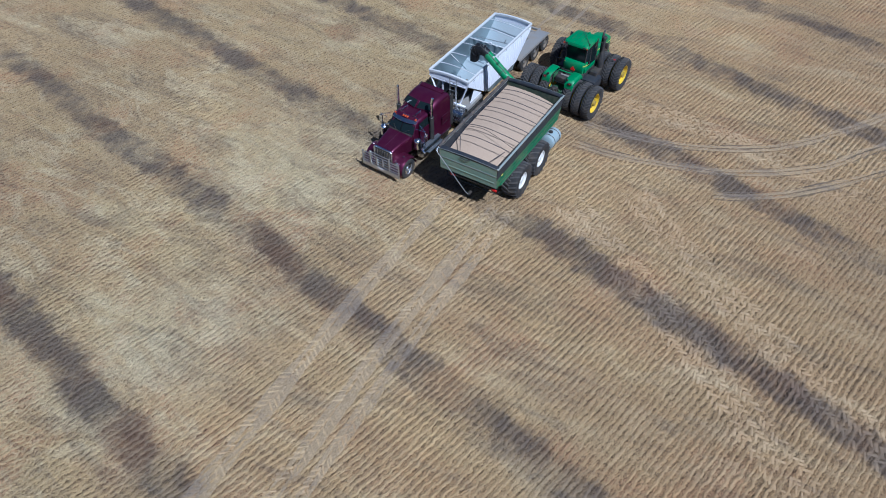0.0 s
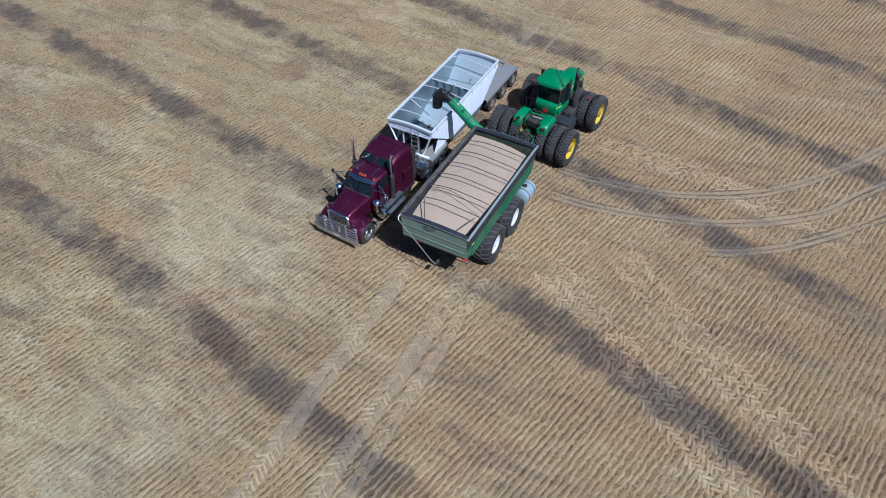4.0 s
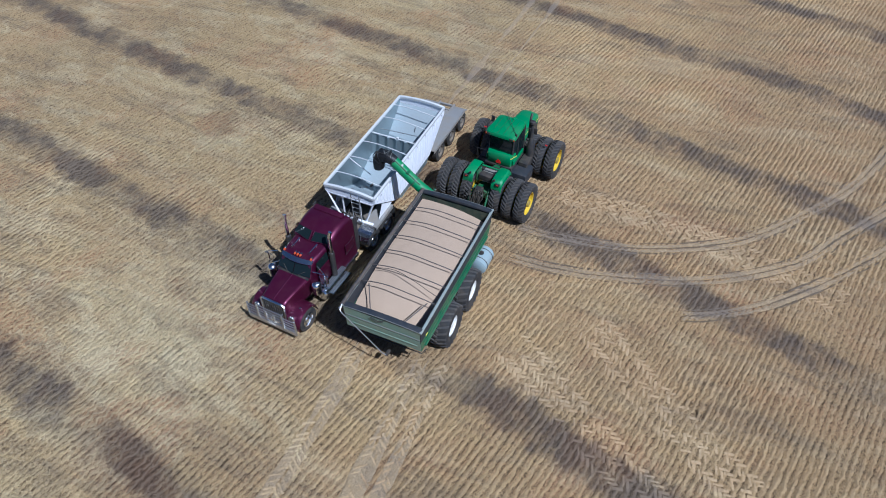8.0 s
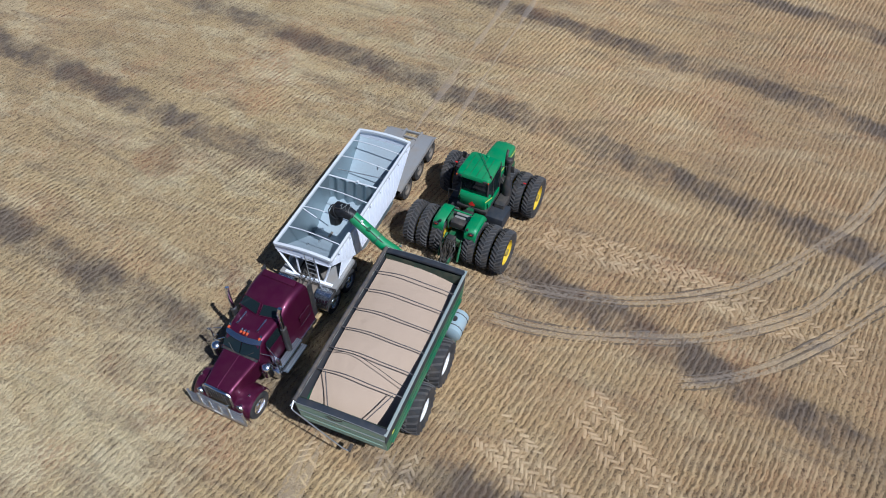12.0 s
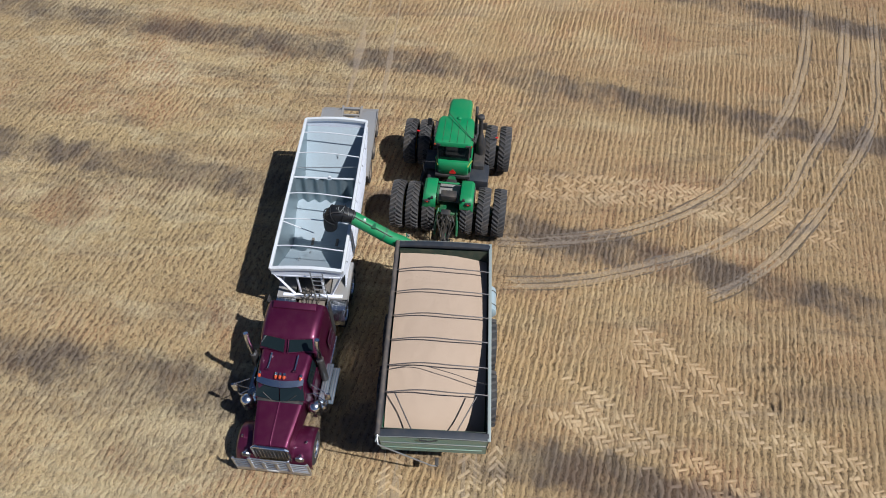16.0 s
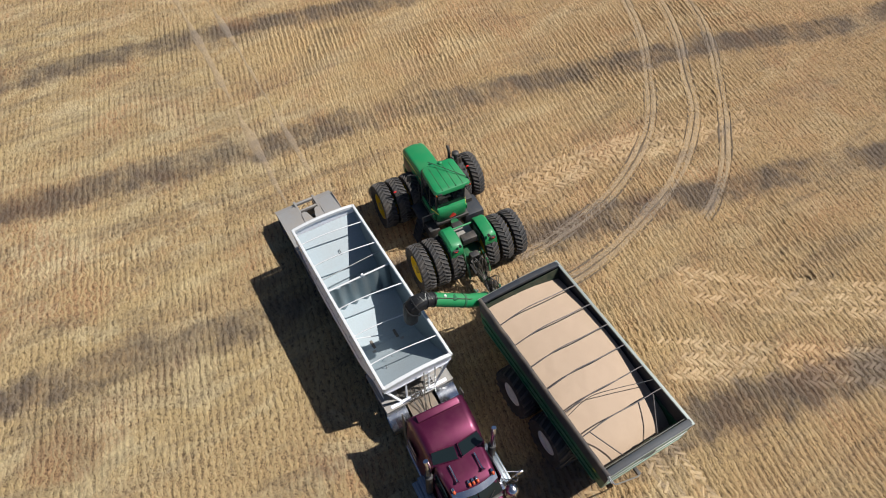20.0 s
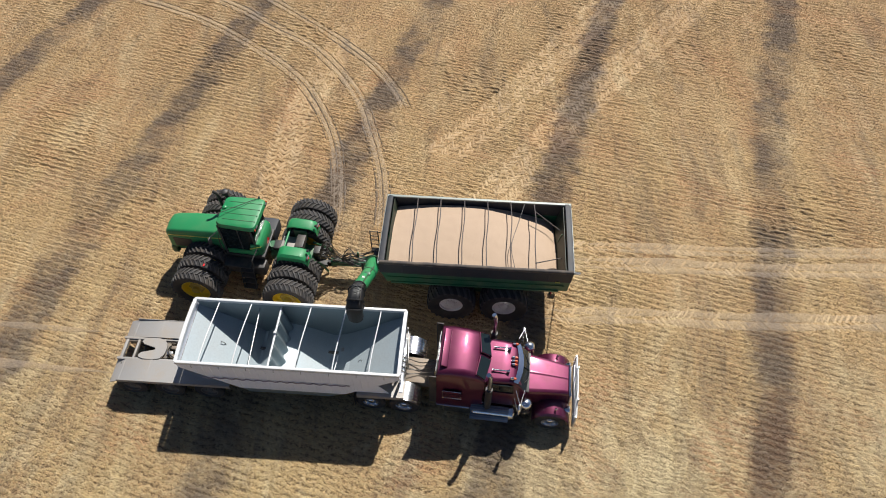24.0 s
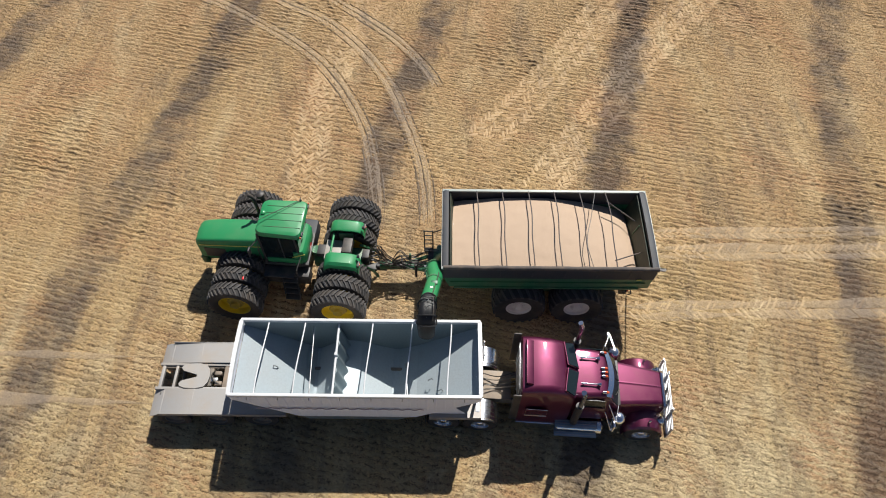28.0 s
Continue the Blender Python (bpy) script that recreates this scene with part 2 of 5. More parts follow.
straw = n.mix(n.math("MULTIPLY", grey, 0.6), straw, (0.165, 0.132, 0.100))
soil = n.mix(red, (0.140, 0.092, 0.052), (0.140, 0.078, 0.045))
cover = n.math("ADD", n.math("ADD", n.math("MULTIPLY", rowmask, 0.28), 0.17), n.math("ADD", n.math("MULTIPLY", n.steps(straws, 0.36, 0.64), 0.46), n.math("MULTIPLY", n.steps(litter, 0.40, 0.60), 0.40)))
cover = n.math("ADD", cover, n.math("MULTIPLY", pale, 0.3))
base = n.mix(n.steps(cover, 0.15, 0.85), soil, straw)
chaff = n.mix(n.steps(litter, 0.35, 0.7), (0.066, 0.050, 0.040), (0.165, 0.126, 0.098))
chaff = n.mix(n.math("MULTIPLY", red, 0.7), chaff, (0.125, 0.072, 0.045))
base = n.mix(n.math("MULTIPLY", band, 0.86), base, chaff)
n.set(Base_Color=base, Roughness=0.95)
n.put(n.bsdf.inputs["Specular IOR Level"], 0.15)
n.bump(n.math("ADD", n.math("ADD", n.math("MULTIPLY", rowmask, 0.4), n.math("MULTIPLY", straws, 0.9)), n.math("ADD", n.math("MULTIPLY", litter, 0.8), n.math("MULTIPLY", clods, 0.8))), 1.0, 0.10)
field_mat = n.mat


def straw_material(name, light, dark, bumpy=False):
    n = Nodes(name)
    place, x, y, band, patch, pale, red = field_colour(n)
    own = n.node("ShaderNodeNewGeometry", 8)
    tone = n.mix(own, light, dark)
    tone = n.mix(n.steps(patch, 0.42, 0.60, 0.0, 0.45), tone, (0.378, 0.239, 0.117))
    tone = n.mix(far_brown(n, place, y), tone, (0.360, 0.236, 0.124))
    tone = n.mix(n.math("MULTIPLY", red, 0.45), tone, (0.414, 0.230, 0.106))
    tone = n.mix(n.math("MULTIPLY", pale, 0.8), tone, (0.612, 0.508, 0.310))
    cream, grey = strewn_patches(n, place, y)
    tone = side_tint(n, place, y, tone)
    tone = n.mix(n.math("MULTIPLY", cream, 0.32), tone, (0.700, 0.600, 0.385))
    tone = n.mix(n.math("MULTIPLY", grey, 0.5), tone, (0.165, 0.132, 0.100))
    place2 = n.noise(24.0, 4.0, 0.75, place, distort=1.2)
    tone = n.mix(n.steps(place2, 0.38, 0.55, 0.45, 0.0), tone, tuple(c * 0.5 for c in dark))
    tone = n.mix(n.steps(n.noise(2.6, 6.0, 0.75, place), 0.48, 0.64, 0.0, 0.45), tone, tuple(c * 0.58 for c in dark))
    n.set(Base_Color=n.mix(n.math("MULTIPLY", band, 0.86), tone, n.mix(n.math("MULTIPLY", red, 0.7), n.mix(place2, (0.072, 0.055, 0.045), (0.165, 0.126, 0.100)), (0.150, 0.088, 0.055))), Roughness=0.85)
    if bumpy:
        n.bump(n.math("ADD", place2, n.noise(8.0, 4.0, 0.7, place)), 0.9, 0.05)
    return n.mat


stubble_mat = straw_material("stubble_straw", (0.558, 0.410, 0.230), (0.414, 0.284, 0.144))
ridge_mat = straw_material("row_straw", (0.522, 0.380, 0.187), (0.436, 0.301, 0.138), True)
litter_mat = straw_material("loose_straw", (0.594, 0.450, 0.270), (0.450, 0.320, 0.171))

def pressed_material(name, low, high, mid, amount):
    n = Nodes(name)
    place, x, y, band, patch, pale, red = field_colour(n)
    litter = n.noise(19.0, 4.0, 0.75, place, distort=1.4)
    clumps = n.noise(3.2, 4.0, 0.65, place)
    tone = n.mix(n.steps(litter, 0.34, 0.66), low, high)
    tone = n.mix(n.steps(clumps, 0.42, 0.62, 0.0, amount), tone, mid)
    n.set(Base_Color=n.mix(n.math("MULTIPLY", band, 0.82), tone, n.mix(litter, (0.12, 0.095, 0.078), (0.25, 0.20, 0.16))), Roughness=0.9)
    n.bump(n.math("ADD", litter, clumps), 0.9, 0.05)
    return n.mat


pressed = pressed_material("pressed_straw", (0.21, 0.148, 0.085), (0.55, 0.405, 0.24), (0.34, 0.238, 0.135), 0.6)
pale_pressed = pressed_material("pale_pressed_straw", (0.21, 0.150, 0.085), (0.52, 0.385, 0.225), (0.34, 0.24, 0.13), 0.6)
dark_pressed = pressed_material("dark_pressed_soil", (0.07, 0.05, 0.033), (0.22, 0.155, 0.09), (0.13, 0.09, 0.052), 0.7)


# ---- mesh helpers ----
def part(name, bm, material, parent, label=""):
    """Links a bmesh as one mesh object under a thing or a part."""
    bmesh.ops.recalc_face_normals(bm, faces=bm.faces[:])
    me = bpy.data.meshes.new(name)
    bm.to_mesh(me)
    bm.free()
    me.materials.append(material)
    me.shade_smooth()
    me.set_sharp_from_angle(angle=radians(38))
    ob = new(name, me)
    ob.parent = parent
    if label:
        ob["label"] = label
    return ob


def again(ob, name, parent, m):
    """Another part on the same mesh."""
    o = new(name, ob.data)
    o.parent = parent
    o.matrix_basis = m
    return o


def thing(name, m, label, category, group="", kind=""):
    ob = new(name)
    ob.empty_display_size = 0.3
    ob.matrix_basis = m
    return tagged(ob, label, category, group, kind)


def box(bm, c, s, bev=0.0, m=None, seg=2):
    """A box with its middle at c, of size s, with rounded edges."""
    got = bmesh.ops.create_cube(bm, size=1.0, matrix=Matrix.LocRotScale(c, None, s) if m is None else m @ Matrix.LocRotScale(c, None, s))
    if bev:
        edges = list({e for v in got["verts"] for e in v.link_edges})
        bmesh.ops.bevel(bm, geom=edges, offset=bev, segments=seg, profile=0.6, affect="EDGES")
    return bm


def B(c, s, bev=0.0, m=None):
    return box(bmesh.new(), c, s, bev, m)


def loft(bm, rings, caps=True, closed=True):
    """Joins rings of the same count of points by faces."""
    made = [[bm.verts.new(p) for p in ring] for ring in rings]
    k = len(made[0])
    for a, b in zip(made, made[1:]):
        for i in range(k if closed else k - 1):
            bm.faces.new((a[i], a[(i + 1) % k], b[(i + 1) % k], b[i]))
    if caps and closed:
        bm.faces.new(made[0][::-1])
        bm.faces.new(made[-1])
    return bm


def tube(bm, points, r, seg=8):
    """A round bar along a line of points; r may be one number or one for each point."""
    pts = [Vector(p) for p in points]
    rs = r if isinstance(r, (list, tuple)) else [r] * len(pts)
    rings, side = [], None
    for i, p in enumerate(pts):
        way = (pts[min(i + 1, len(pts) - 1)] - pts[max(i - 1, 0)]).normalized()
        if side is None:
            side = way.cross(Vector((0, 0, 1)) if abs(way.z) < 0.9 else Vector((1, 0, 0))).normalized()
        side = (side - way * side.dot(way)).normalized()
        up = way.cross(side)
        rings.append([p + rs[i] * (math.cos(a) * side + math.sin(a) * up) for a in (math.tau * j / seg for j in range(seg))])
    return loft(bm, rings)


def T(points, r, seg=8):
    return tube(bmesh.new(), points, r, seg)


def curve_points(points, count=24):
    """A smooth line through a few points."""
    p = [Vector(q) for q in points]
    p = [2 * p[0] - p[1], *p, 2 * p[-1] - p[-2]]
    out = []
    for i in range(1, len(p) - 2):
        for j in range(count):
            u = j / count
            a, b, c, d = p[i - 1 : i + 3]
            out.append(0.5 * (2 * b + (c - a) * u + (2 * a - 5 * b + 4 * c - d) * u * u + (3 * b - a - 3 * c + d) * u**3))
    return out + [p[-2]]


def prism(bm, outline, y0, y1, bev=0.0):
    """An outline in x and z, drawn out from y0 to y1."""
    before = set(bm.edges)
    loft(bm, [[(x, y0, z) for x, z in outline], [(x, y1, z) for x, z in outline]])
    if bev:
        bmesh.ops.bevel(bm, geom=[e for e in bm.edges if e not in before], offset=bev, segments=2, profile=0.6, affect="EDGES")
    return bm


def P(outline, y0, y1, bev=0.0):
    return prism(bmesh.new(), outline, y0, y1, bev)


def lathe(bm, profile, seg=32, m=Matrix(), caps=True):
    """A profile of radius and height turned round the local y axis."""
    rings = [[m @ Vector((r * math.cos(a), h, r * math.sin(a))) for a in (math.tau * j / seg for j in range(seg))] for r, h in profile]
    return loft(bm, rings, caps)


def sheet(bm, corners, thick):
    """A flat plate through corners in order, with a thickness along its normal."""
    c = [Vector(p) for p in corners]
    normal = (c[1] - c[0]).cross(c[2] - c[0]).normalized() * thick / 2
    return loft(bm, [[p - normal for p in c], [p + normal for p in c]])


def S(corners, thick=0.012):
    return sheet(bmesh.new(), corners, thick)


def rounded(w, h, r, k=4):
    """A rounded rectangle about the origin."""
    out = []
    for cx, cy, a0 in ((w / 2 - r, h / 2 - r, 0), (-w / 2 + r, h / 2 - r, 90), (-w / 2 + r, -h / 2 + r, 180), (w / 2 - r, -h / 2 + r, 270)):
        out += [(cx + r * math.cos(radians(a0 + 90 * j / k)), cy + r * math.sin(radians(a0 + 90 * j / k))) for j in range(k + 1)]
    return out


def lugged_tyre(radius, width, lugs, depth, slant, rim):
    """Two meshes of a field tyre: the carcass, and its chevron bars in one mesh."""
    r, w = radius - depth, width / 2
    body = bmesh.new()
    lathe(body, [(rim, -w * 0.72), (rim + (r - rim) * 0.35, -w * 0.98), (rim + (r - rim) * 0.7, -w), (r - 0.03, -w * 0.93), (r, -w * 0.7), (r + 0.012, 0), (r, w * 0.7), (r - 0.03, w * 0.93), (rim + (r - rim) * 0.7, w), (rim + (r - rim) * 0.35, w * 0.98), (rim, w * 0.72)], 40, caps=False)
    bars = bmesh.new()
    thick = math.tau / lugs * 0.36
    for i in range(lugs * 2):
        side = 1 if i % 2 else -1
        a = math.tau * i / (lugs * 2)
        rings = []
        for u in (0.0, 0.5, 1.0):
            yy = side * (-0.08 + 1.06 * u) * w
            mid = a + slant * u
            top, low = radius - (0.035 if u == 1.0 else 0.0), r - 0.05
            rings.append([(q * math.cos(b), yy, q * math.sin(b)) for q, b in ((low, mid - thick * 0.62), (top, mid - thick * 0.42), (top, mid + thick * 0.42), (low, mid + thick * 0.62))])
        loft(bars, rings)
    return body, bars


def disc(radius, width, color, depth=0.12, bolts=10, name="wheel", parent=None):
    """A dished rim with a hub and wheel nuts; its outer face looks to +y."""
    bm = bmesh.new()
    w = width / 2
    lathe(bm, [(radius, -w), (radius * 1.03, -w + 0.03), (radius * 0.95, 0), (radius * 1.03, w - 0.03), (radius * 1.04, w), (radius * 0.96, w), (radius * 0.93, w - depth * 0.75), (radius * 0.80, w - depth * 0.82), (radius * 0.58, w - depth), (radius * 0.40, w - depth * 0.95), (radius * 0.36, w - depth * 0.55), (radius * 0.30, w - depth * 0.30), (radius * 0.2, w - depth * 0.18), (0.02, w - depth * 0.15)], 32)
    for i in range(bolts):
        a = math.tau * i / bolts
        bx, bz = radius * 0.48 * math.cos(a), radius * 0.48 * math.sin(a)
        tube(bm, [(bx, w - depth, bz), (bx, w - depth + 0.035, bz)], radius * 0.05, 6)
    return part(name, bm, color, parent)

# ---- the field ----
bm = bmesh.new()
bmesh.ops.create_grid(bm, x_segments=40, y_segments=40, size=2500)
ground = part("ground", bm, field_mat, None)
tagged(ground, "harvested grain field of tan stubble with dark chaff swaths", "field", kind="structure")

# wheel tracks: the curved way of the tractor and bin, the straight way behind the bin, the way of the truck
TRACKS = [
    ([(-21, 23.6), (-15.2, 21.6), (-11.4, 19.6), (-7.2, 16.3), (-4.9, 12.6), (-4.0, 9.2), (-3.8, 6.6)], 0.5, "curved"),
    ([(-21, 25.6), (-13.4, 22.9), (-9.1, 20.3), (-6.6, 18.6), (-4.0, 15.2), (-2.4, 11.0), (-1.9, 8.6), (-1.8, 6.8)], 0.5, "curved"),
    ([(-21, 27.0), (-15.4, 25.3), (-11.8, 24.0), (-7.4, 21.0), (-3.9, 18.0), (-2.2, 15.8), (-1.5, 14.4)], 0.45, "curved"),
    ([(4.5, 3.15), (9, 3.30), (14, 3.42), (20, 3.8), (27, 4.4)], 0.85, "straight"),
    ([(4.5, 5.70), (9, 5.75), (14, 5.85), (20, 6.2), (27, 6.7)], 0.80, "straight"),
    ([(4.5, 6.55), (9, 6.62), (14, 6.75), (20, 7.1), (27, 7.6)], 0.55, "straight"),
    ([(0.4, 11.3), (2.3, 13.6), (3.9, 15.8), (6.3, 19.6), (9.5, 25.0)], 0.55, "lanes"),
    ([(2.6, 8.4), (3.3, 9.6), (5.6, 13.0), (8.25, 16.9), (11.6, 21.2), (15, 26)], 0.55, "lanes"),
    ([(-6.9, 7.6), (-6.85, 9.0), (-6.7, 13.2), (-5.6, 18.2), (-4.8, 20.8)], 0.55, "lanes"),
    ([(-10.5, 1.2), (-16, 1.3), (-24, 1.5), (-36, 1.6)], 0.6, "faint"),
    ([(-10.5, -0.45), (-16, -0.3), (-24, -0.1), (-36, 0.1)], 0.6, "faint"),
]
# the wide tyres stand three abreast: three lanes side by side
LANES = [([(x + o * 0.85, y - o * 0.5) for x, y in points], width, "straight") for points, width, sort in TRACKS if sort == "lanes" for o in (-0.62, 0.0, 0.62)]
lines = []
for points, width, sort in [t for t in TRACKS if t[2] != "lanes"] + LANES:
    line = curve_points([(x, y, 0) for x, y in points], 14)
    lines.append((line, width))
    bm = bmesh.new()
    for lane, half in ((-0.3, 0.07), (0.3, 0.07)) if sort == "curved" else ((0.0, width * 0.22),) if sort == "faint" else ((-0.24, width * 0.18), (0.24, width * 0.18)) if points[0][0] == 4.5 else ():
        rings = []
        for i, p in enumerate(line):
            way = (line[min(i + 1, len(line) - 1)] - line[max(i - 1, 0)]).normalized()
            side = Vector((-way.y, way.x, 0))
            wob = lane * width + 0.05 * noise.noise(p * 0.9 + Vector((0, 0, lane)))
            ends = min(1.0, i / 8, (len(line) - 1 - i) / 8)
            wide = 0.002 + half * ends * max(0.0, 0.85 + 0.4 * noise.noise(p * 1.3 + Vector((5, 0, lane))) + 1.1 * noise.noise(p * 0.35 + Vector((2, 7, lane))))
            rings.append([p + side * (wide * f + wob) + Vector((0, 0, z)) for f, z in ((-1.12, 0.001), (-0.9, 0.012), (0, 0.007), (0.9, 0.012), (1.12, 0.001))])
        loft(bm, rings, caps=False, closed=False)
    if not bm.faces:
        bm.free()
        track = ground
    else:
        track = part("wheel_track", bm, pressed if sort == "curved" else pale_pressed, ground)
    if sort == "curved":
        # dark ruts beside the pale strips
        bm = bmesh.new()
        for lane in (-0.62, 0.0, 0.62):
            rings = []
            for i, p in enumerate(line):
                way = (line[min(i + 1, len(line) - 1)] - line[max(i - 1, 0)]).normalized()
                side = Vector((-way.y, way.x, 0))
                half = 0.002 + 0.06 * min(1.0, i / 8, (len(line) - 1 - i) / 8) * max(0.0, 0.45 + 0.6 * noise.noise(p * 1.7 + Vector((3, 0, lane))) + 1.3 * noise.noise(p * 0.4 + Vector((9, 1, lane))))
                mid = p + side * (lane * width + 0.04 * noise.noise(p * 0.9 + Vector((0, 2, lane))))
                rings.append([mid + side * (half * f) + Vector((0, 0, z)) for f, z in ((-1, 0.004), (0, 0.030), (1, 0.004))])
            loft(bm, rings, caps=False, closed=False)
        part("rut", bm, dark_pressed, track)
    if sort != "faint":
        # bars that the tyre lugs pressed into the straw
        length = sum((b - a).length for a, b in zip(line, line[1:]))
        bm, gone, i, seg_at = bmesh.new(), 0.0, 0, 0.0
        step = 0.24 if sort == "straight" else 0.27
        while gone < length - 0.3:
            while i < len(line) - 2 and seg_at + (line[i + 1] - line[i]).length < gone:
                seg_at += (line[i + 1] - line[i]).length
                i += 1
            way = (line[i + 1] - line[i]).normalized()
            side = Vector((-way.y, way.x, 0))
            p = line[i] + way * (gone - seg_at)
            for s in (-1, 1):
                if random.random() < (0.3 if sort == "curved" else 0.4):
                    continue
                q = p + way * (0.12 if s > 0 else 0) + way * random.uniform(-0.03, 0.03)
                a, b = q, q + side * s * width * random.uniform(0.38, 0.5) + way * 0.26
                n = (b - a).normalized()
                n = Vector((-n.y, n.x, 0)) * random.uniform(0.035, 0.06)
                h = Vector((0, 0, random.uniform(0.010, 0.024) if sort == "straight" else random.uniform(0.012, 0.03)))
                low = Vector((0, 0, 0.004))
                loft(bm, [[a - n + low, a + h, a + n + low], [b - n + low, b + h, b + n + low]])
            gone += step
        part("lug_marks", bm, pressed if sort == "curved" else litter_mat, track)


def near_track(px, py, margin):
    """Which points lie on a wheel track."""
    hit = np.zeros(px.shape, bool)
    for line, width in lines:
        for a, b in zip(line[::2], line[2::2]):
            ax, ay, dx, dy = a.x, a.y, b.x - a.x, b.y - a.y
            box_ = (px > min(a.x, b.x) - 1) & (px < max(a.x, b.x) + 1) & (py > min(a.y, b.y) - 1) & (py < max(a.y, b.y) + 1)
            k = np.nonzero(box_)[0]
            u = np.clip(((px[k] - ax) * dx + (py[k] - ay) * dy) / (dx * dx + dy * dy + 1e-9), 0, 1)
            hit[k] |= np.hypot(px[k] - ax - u * dx, py[k] - ay - u * dy) < width / 2 * margin
    return hit


def triangles(name, corners, material, label, category):
    """One mesh of loose triangles, an array of count x 3 x 3."""
    count = len(corners)
    me = bpy.data.meshes.new(name)
    me.vertices.add(count * 3)
    me.vertices.foreach_set("co", corners.astype(np.float32).ravel())
    me.loops.add(count * 3)
    me.loops.foreach_set("vertex_index", np.arange(count * 3, dtype=np.int32))
    me.polygons.add(count)
    me.polygons.foreach_set("loop_start", np.arange(0, count * 3, 3, dtype=np.int32))
    me.update(calc_edges=True)
    me.validate()
    me.materials.append(material)
    return tagged(new(name, me), label, category, kind="stuff")


rng = np.random.default_rng(4)
along, across = np.array((1.0, -ROW_SLOPE)) / math.hypot(1, ROW_SLOPE), np.array((ROW_SLOPE, 1.0)) / math.hypot(1, ROW_SLOPE)
LOW, HIGH = np.array((-39.0, -35.0)), np.array((28.0, 36.0))


def smooth_random(rows, length, every):
    """Random runs along each row, from 0 to 1."""
    coarse = rng.random((rows, int(length // every) + 2))
    at = np.arange(length) / every
    cell = at.astype(int)
    f = at - cell
    f = f * f * (3 - 2 * f)
    return coarse[:, cell] * (1 - f) + coarse[:, cell + 1] * f


# rows of straw: low uneven ridges, higher in clumps, pressed flat on the tracks
STEP = 0.075
ks, ss = np.arange(-185, 185), np.arange(-50, 50, STEP)
k, s = np.meshgrid(ks.astype(float), ss, indexing="ij")
clump = np.clip(1.35 * (0.45 * smooth_random(len(ks), len(ss), 2) + 0.17 * smooth_random(len(ks), len(ss), 9) + 0.38 * rng.random(k.shape)) - 0.18, 0, 1)
off = k * ROW + 0.020 * np.sin(s * 0.31 + k * 0.05) + 0.07 * (smooth_random(len(ks), len(ss), 2) - 0.5) + 0.05 * (smooth_random(len(ks), len(ss), 11) - 0.5) + rng.normal(0, 0.014, k.shape)
loose = 1 - np.clip((s * along[1] + off * across[1] + 3.0) / 9.0, 0, 1)
off = off + loose * (0.16 * (smooth_random(len(ks), len(ss), 2) - 0.5) + 0.10 * (smooth_random(len(ks), len(ss), 5) - 0.5))
px, py = s * along[0] + off * across[0], s * along[1] + off * across[1]
thin = 0.5 + 0.25 * np.sin(px * 0.31 + 1.3 * np.sin(py * 0.23)) + 0.25 * np.sin(py * 0.41 + 1.7 * np.sin(px * 0.19 + 2))
patchy = np.clip(0.72 + 0.30 * np.sin(px * 0.9 + 2.1 * np.sin(py * 0.37)) + 0.30 * np.sin(py * 0.75 + 1.9 * np.sin(px * 0.43 + 1)), 0.42, 1.15)
cover = np.clip((py + 3.0) / 9.0, 0, 1) ** 2
buried = 0.30 + 0.70 * np.clip(cover + 0.9 * (thin - 0.5), 0, 1)
for cx, cy, size in PALE_SPOTS:
    buried = np.minimum(buried, np.clip(0.35 + 0.65 * (np.hypot(px - cx, py - cy) - 0.5 * size) / size, 0.35, 1))
flat = near_track(px.ravel(), py.ravel(), 1.0).reshape(px.shape)
height = (0.008 + 0.094 * np.clip(clump + 0.45 * (thin - 0.5) - 0.22, 0, 1)) * buried * patchy * np.where(flat, 0.30, 1.0)
left, right = (0.04 + 0.045 * smooth_random(len(ks), len(ss), 2) + 0.035 * rng.random(k.shape) for _ in range(2))
profile = ((-1.0, 0.0), (-0.45, 0.85), (0.35, 1.0), (1.0, 0.0))
rows_xyz = np.empty((*k.shape, 4, 3), np.float32)
for j, (u, h) in enumerate(profile):
    w = np.where(u < 0, left, right) * u
    rows_xyz[:, :, j, 0], rows_xyz[:, :, j, 1] = px + w * across[0], py + w * across[1]
    rows_xyz[:, :, j, 2] = height * h * (1 + 0.14 * rng.normal(0, 1, k.shape) * (h > 0)) - (0.012 if h == 0 else 0)
index = np.arange(rows_xyz.size // 3).reshape(*k.shape, 4)
quads = np.stack([index[:, :-1, :-1], index[:, 1:, :-1], index[:, 1:, 1:], index[:, :-1, 1:]], -1)
inside = (px > LOW[0]) & (px < HIGH[0]) & (py > LOW[1]) & (py < HIGH[1])
quads = quads[np.repeat((inside[:, :-1] & inside[:, 1:])[:, :, None], 3, 2)]
used, quads = np.unique(quads, return_inverse=True)
quads = quads.reshape(-1, 4)
me = bpy.data.meshes.new("straw_rows")
me.vertices.add(len(used))
me.vertices.foreach_set("co", rows_xyz.reshape(-1, 3)[used].ravel())
me.loops.add(quads.size)
me.loops.foreach_set("vertex_index", quads.astype(np.int32).ravel())
me.polygons.add(len(quads))
me.polygons.foreach_set("loop_start", np.arange(0, quads.size, 4, dtype=np.int32))
me.update(calc_edges=True)
me.shade_smooth()
me.materials.append(ridge_mat)
tagged(new("straw_rows", me), "low uneven rows of cut straw across the field", "stubble", kind="stuff")

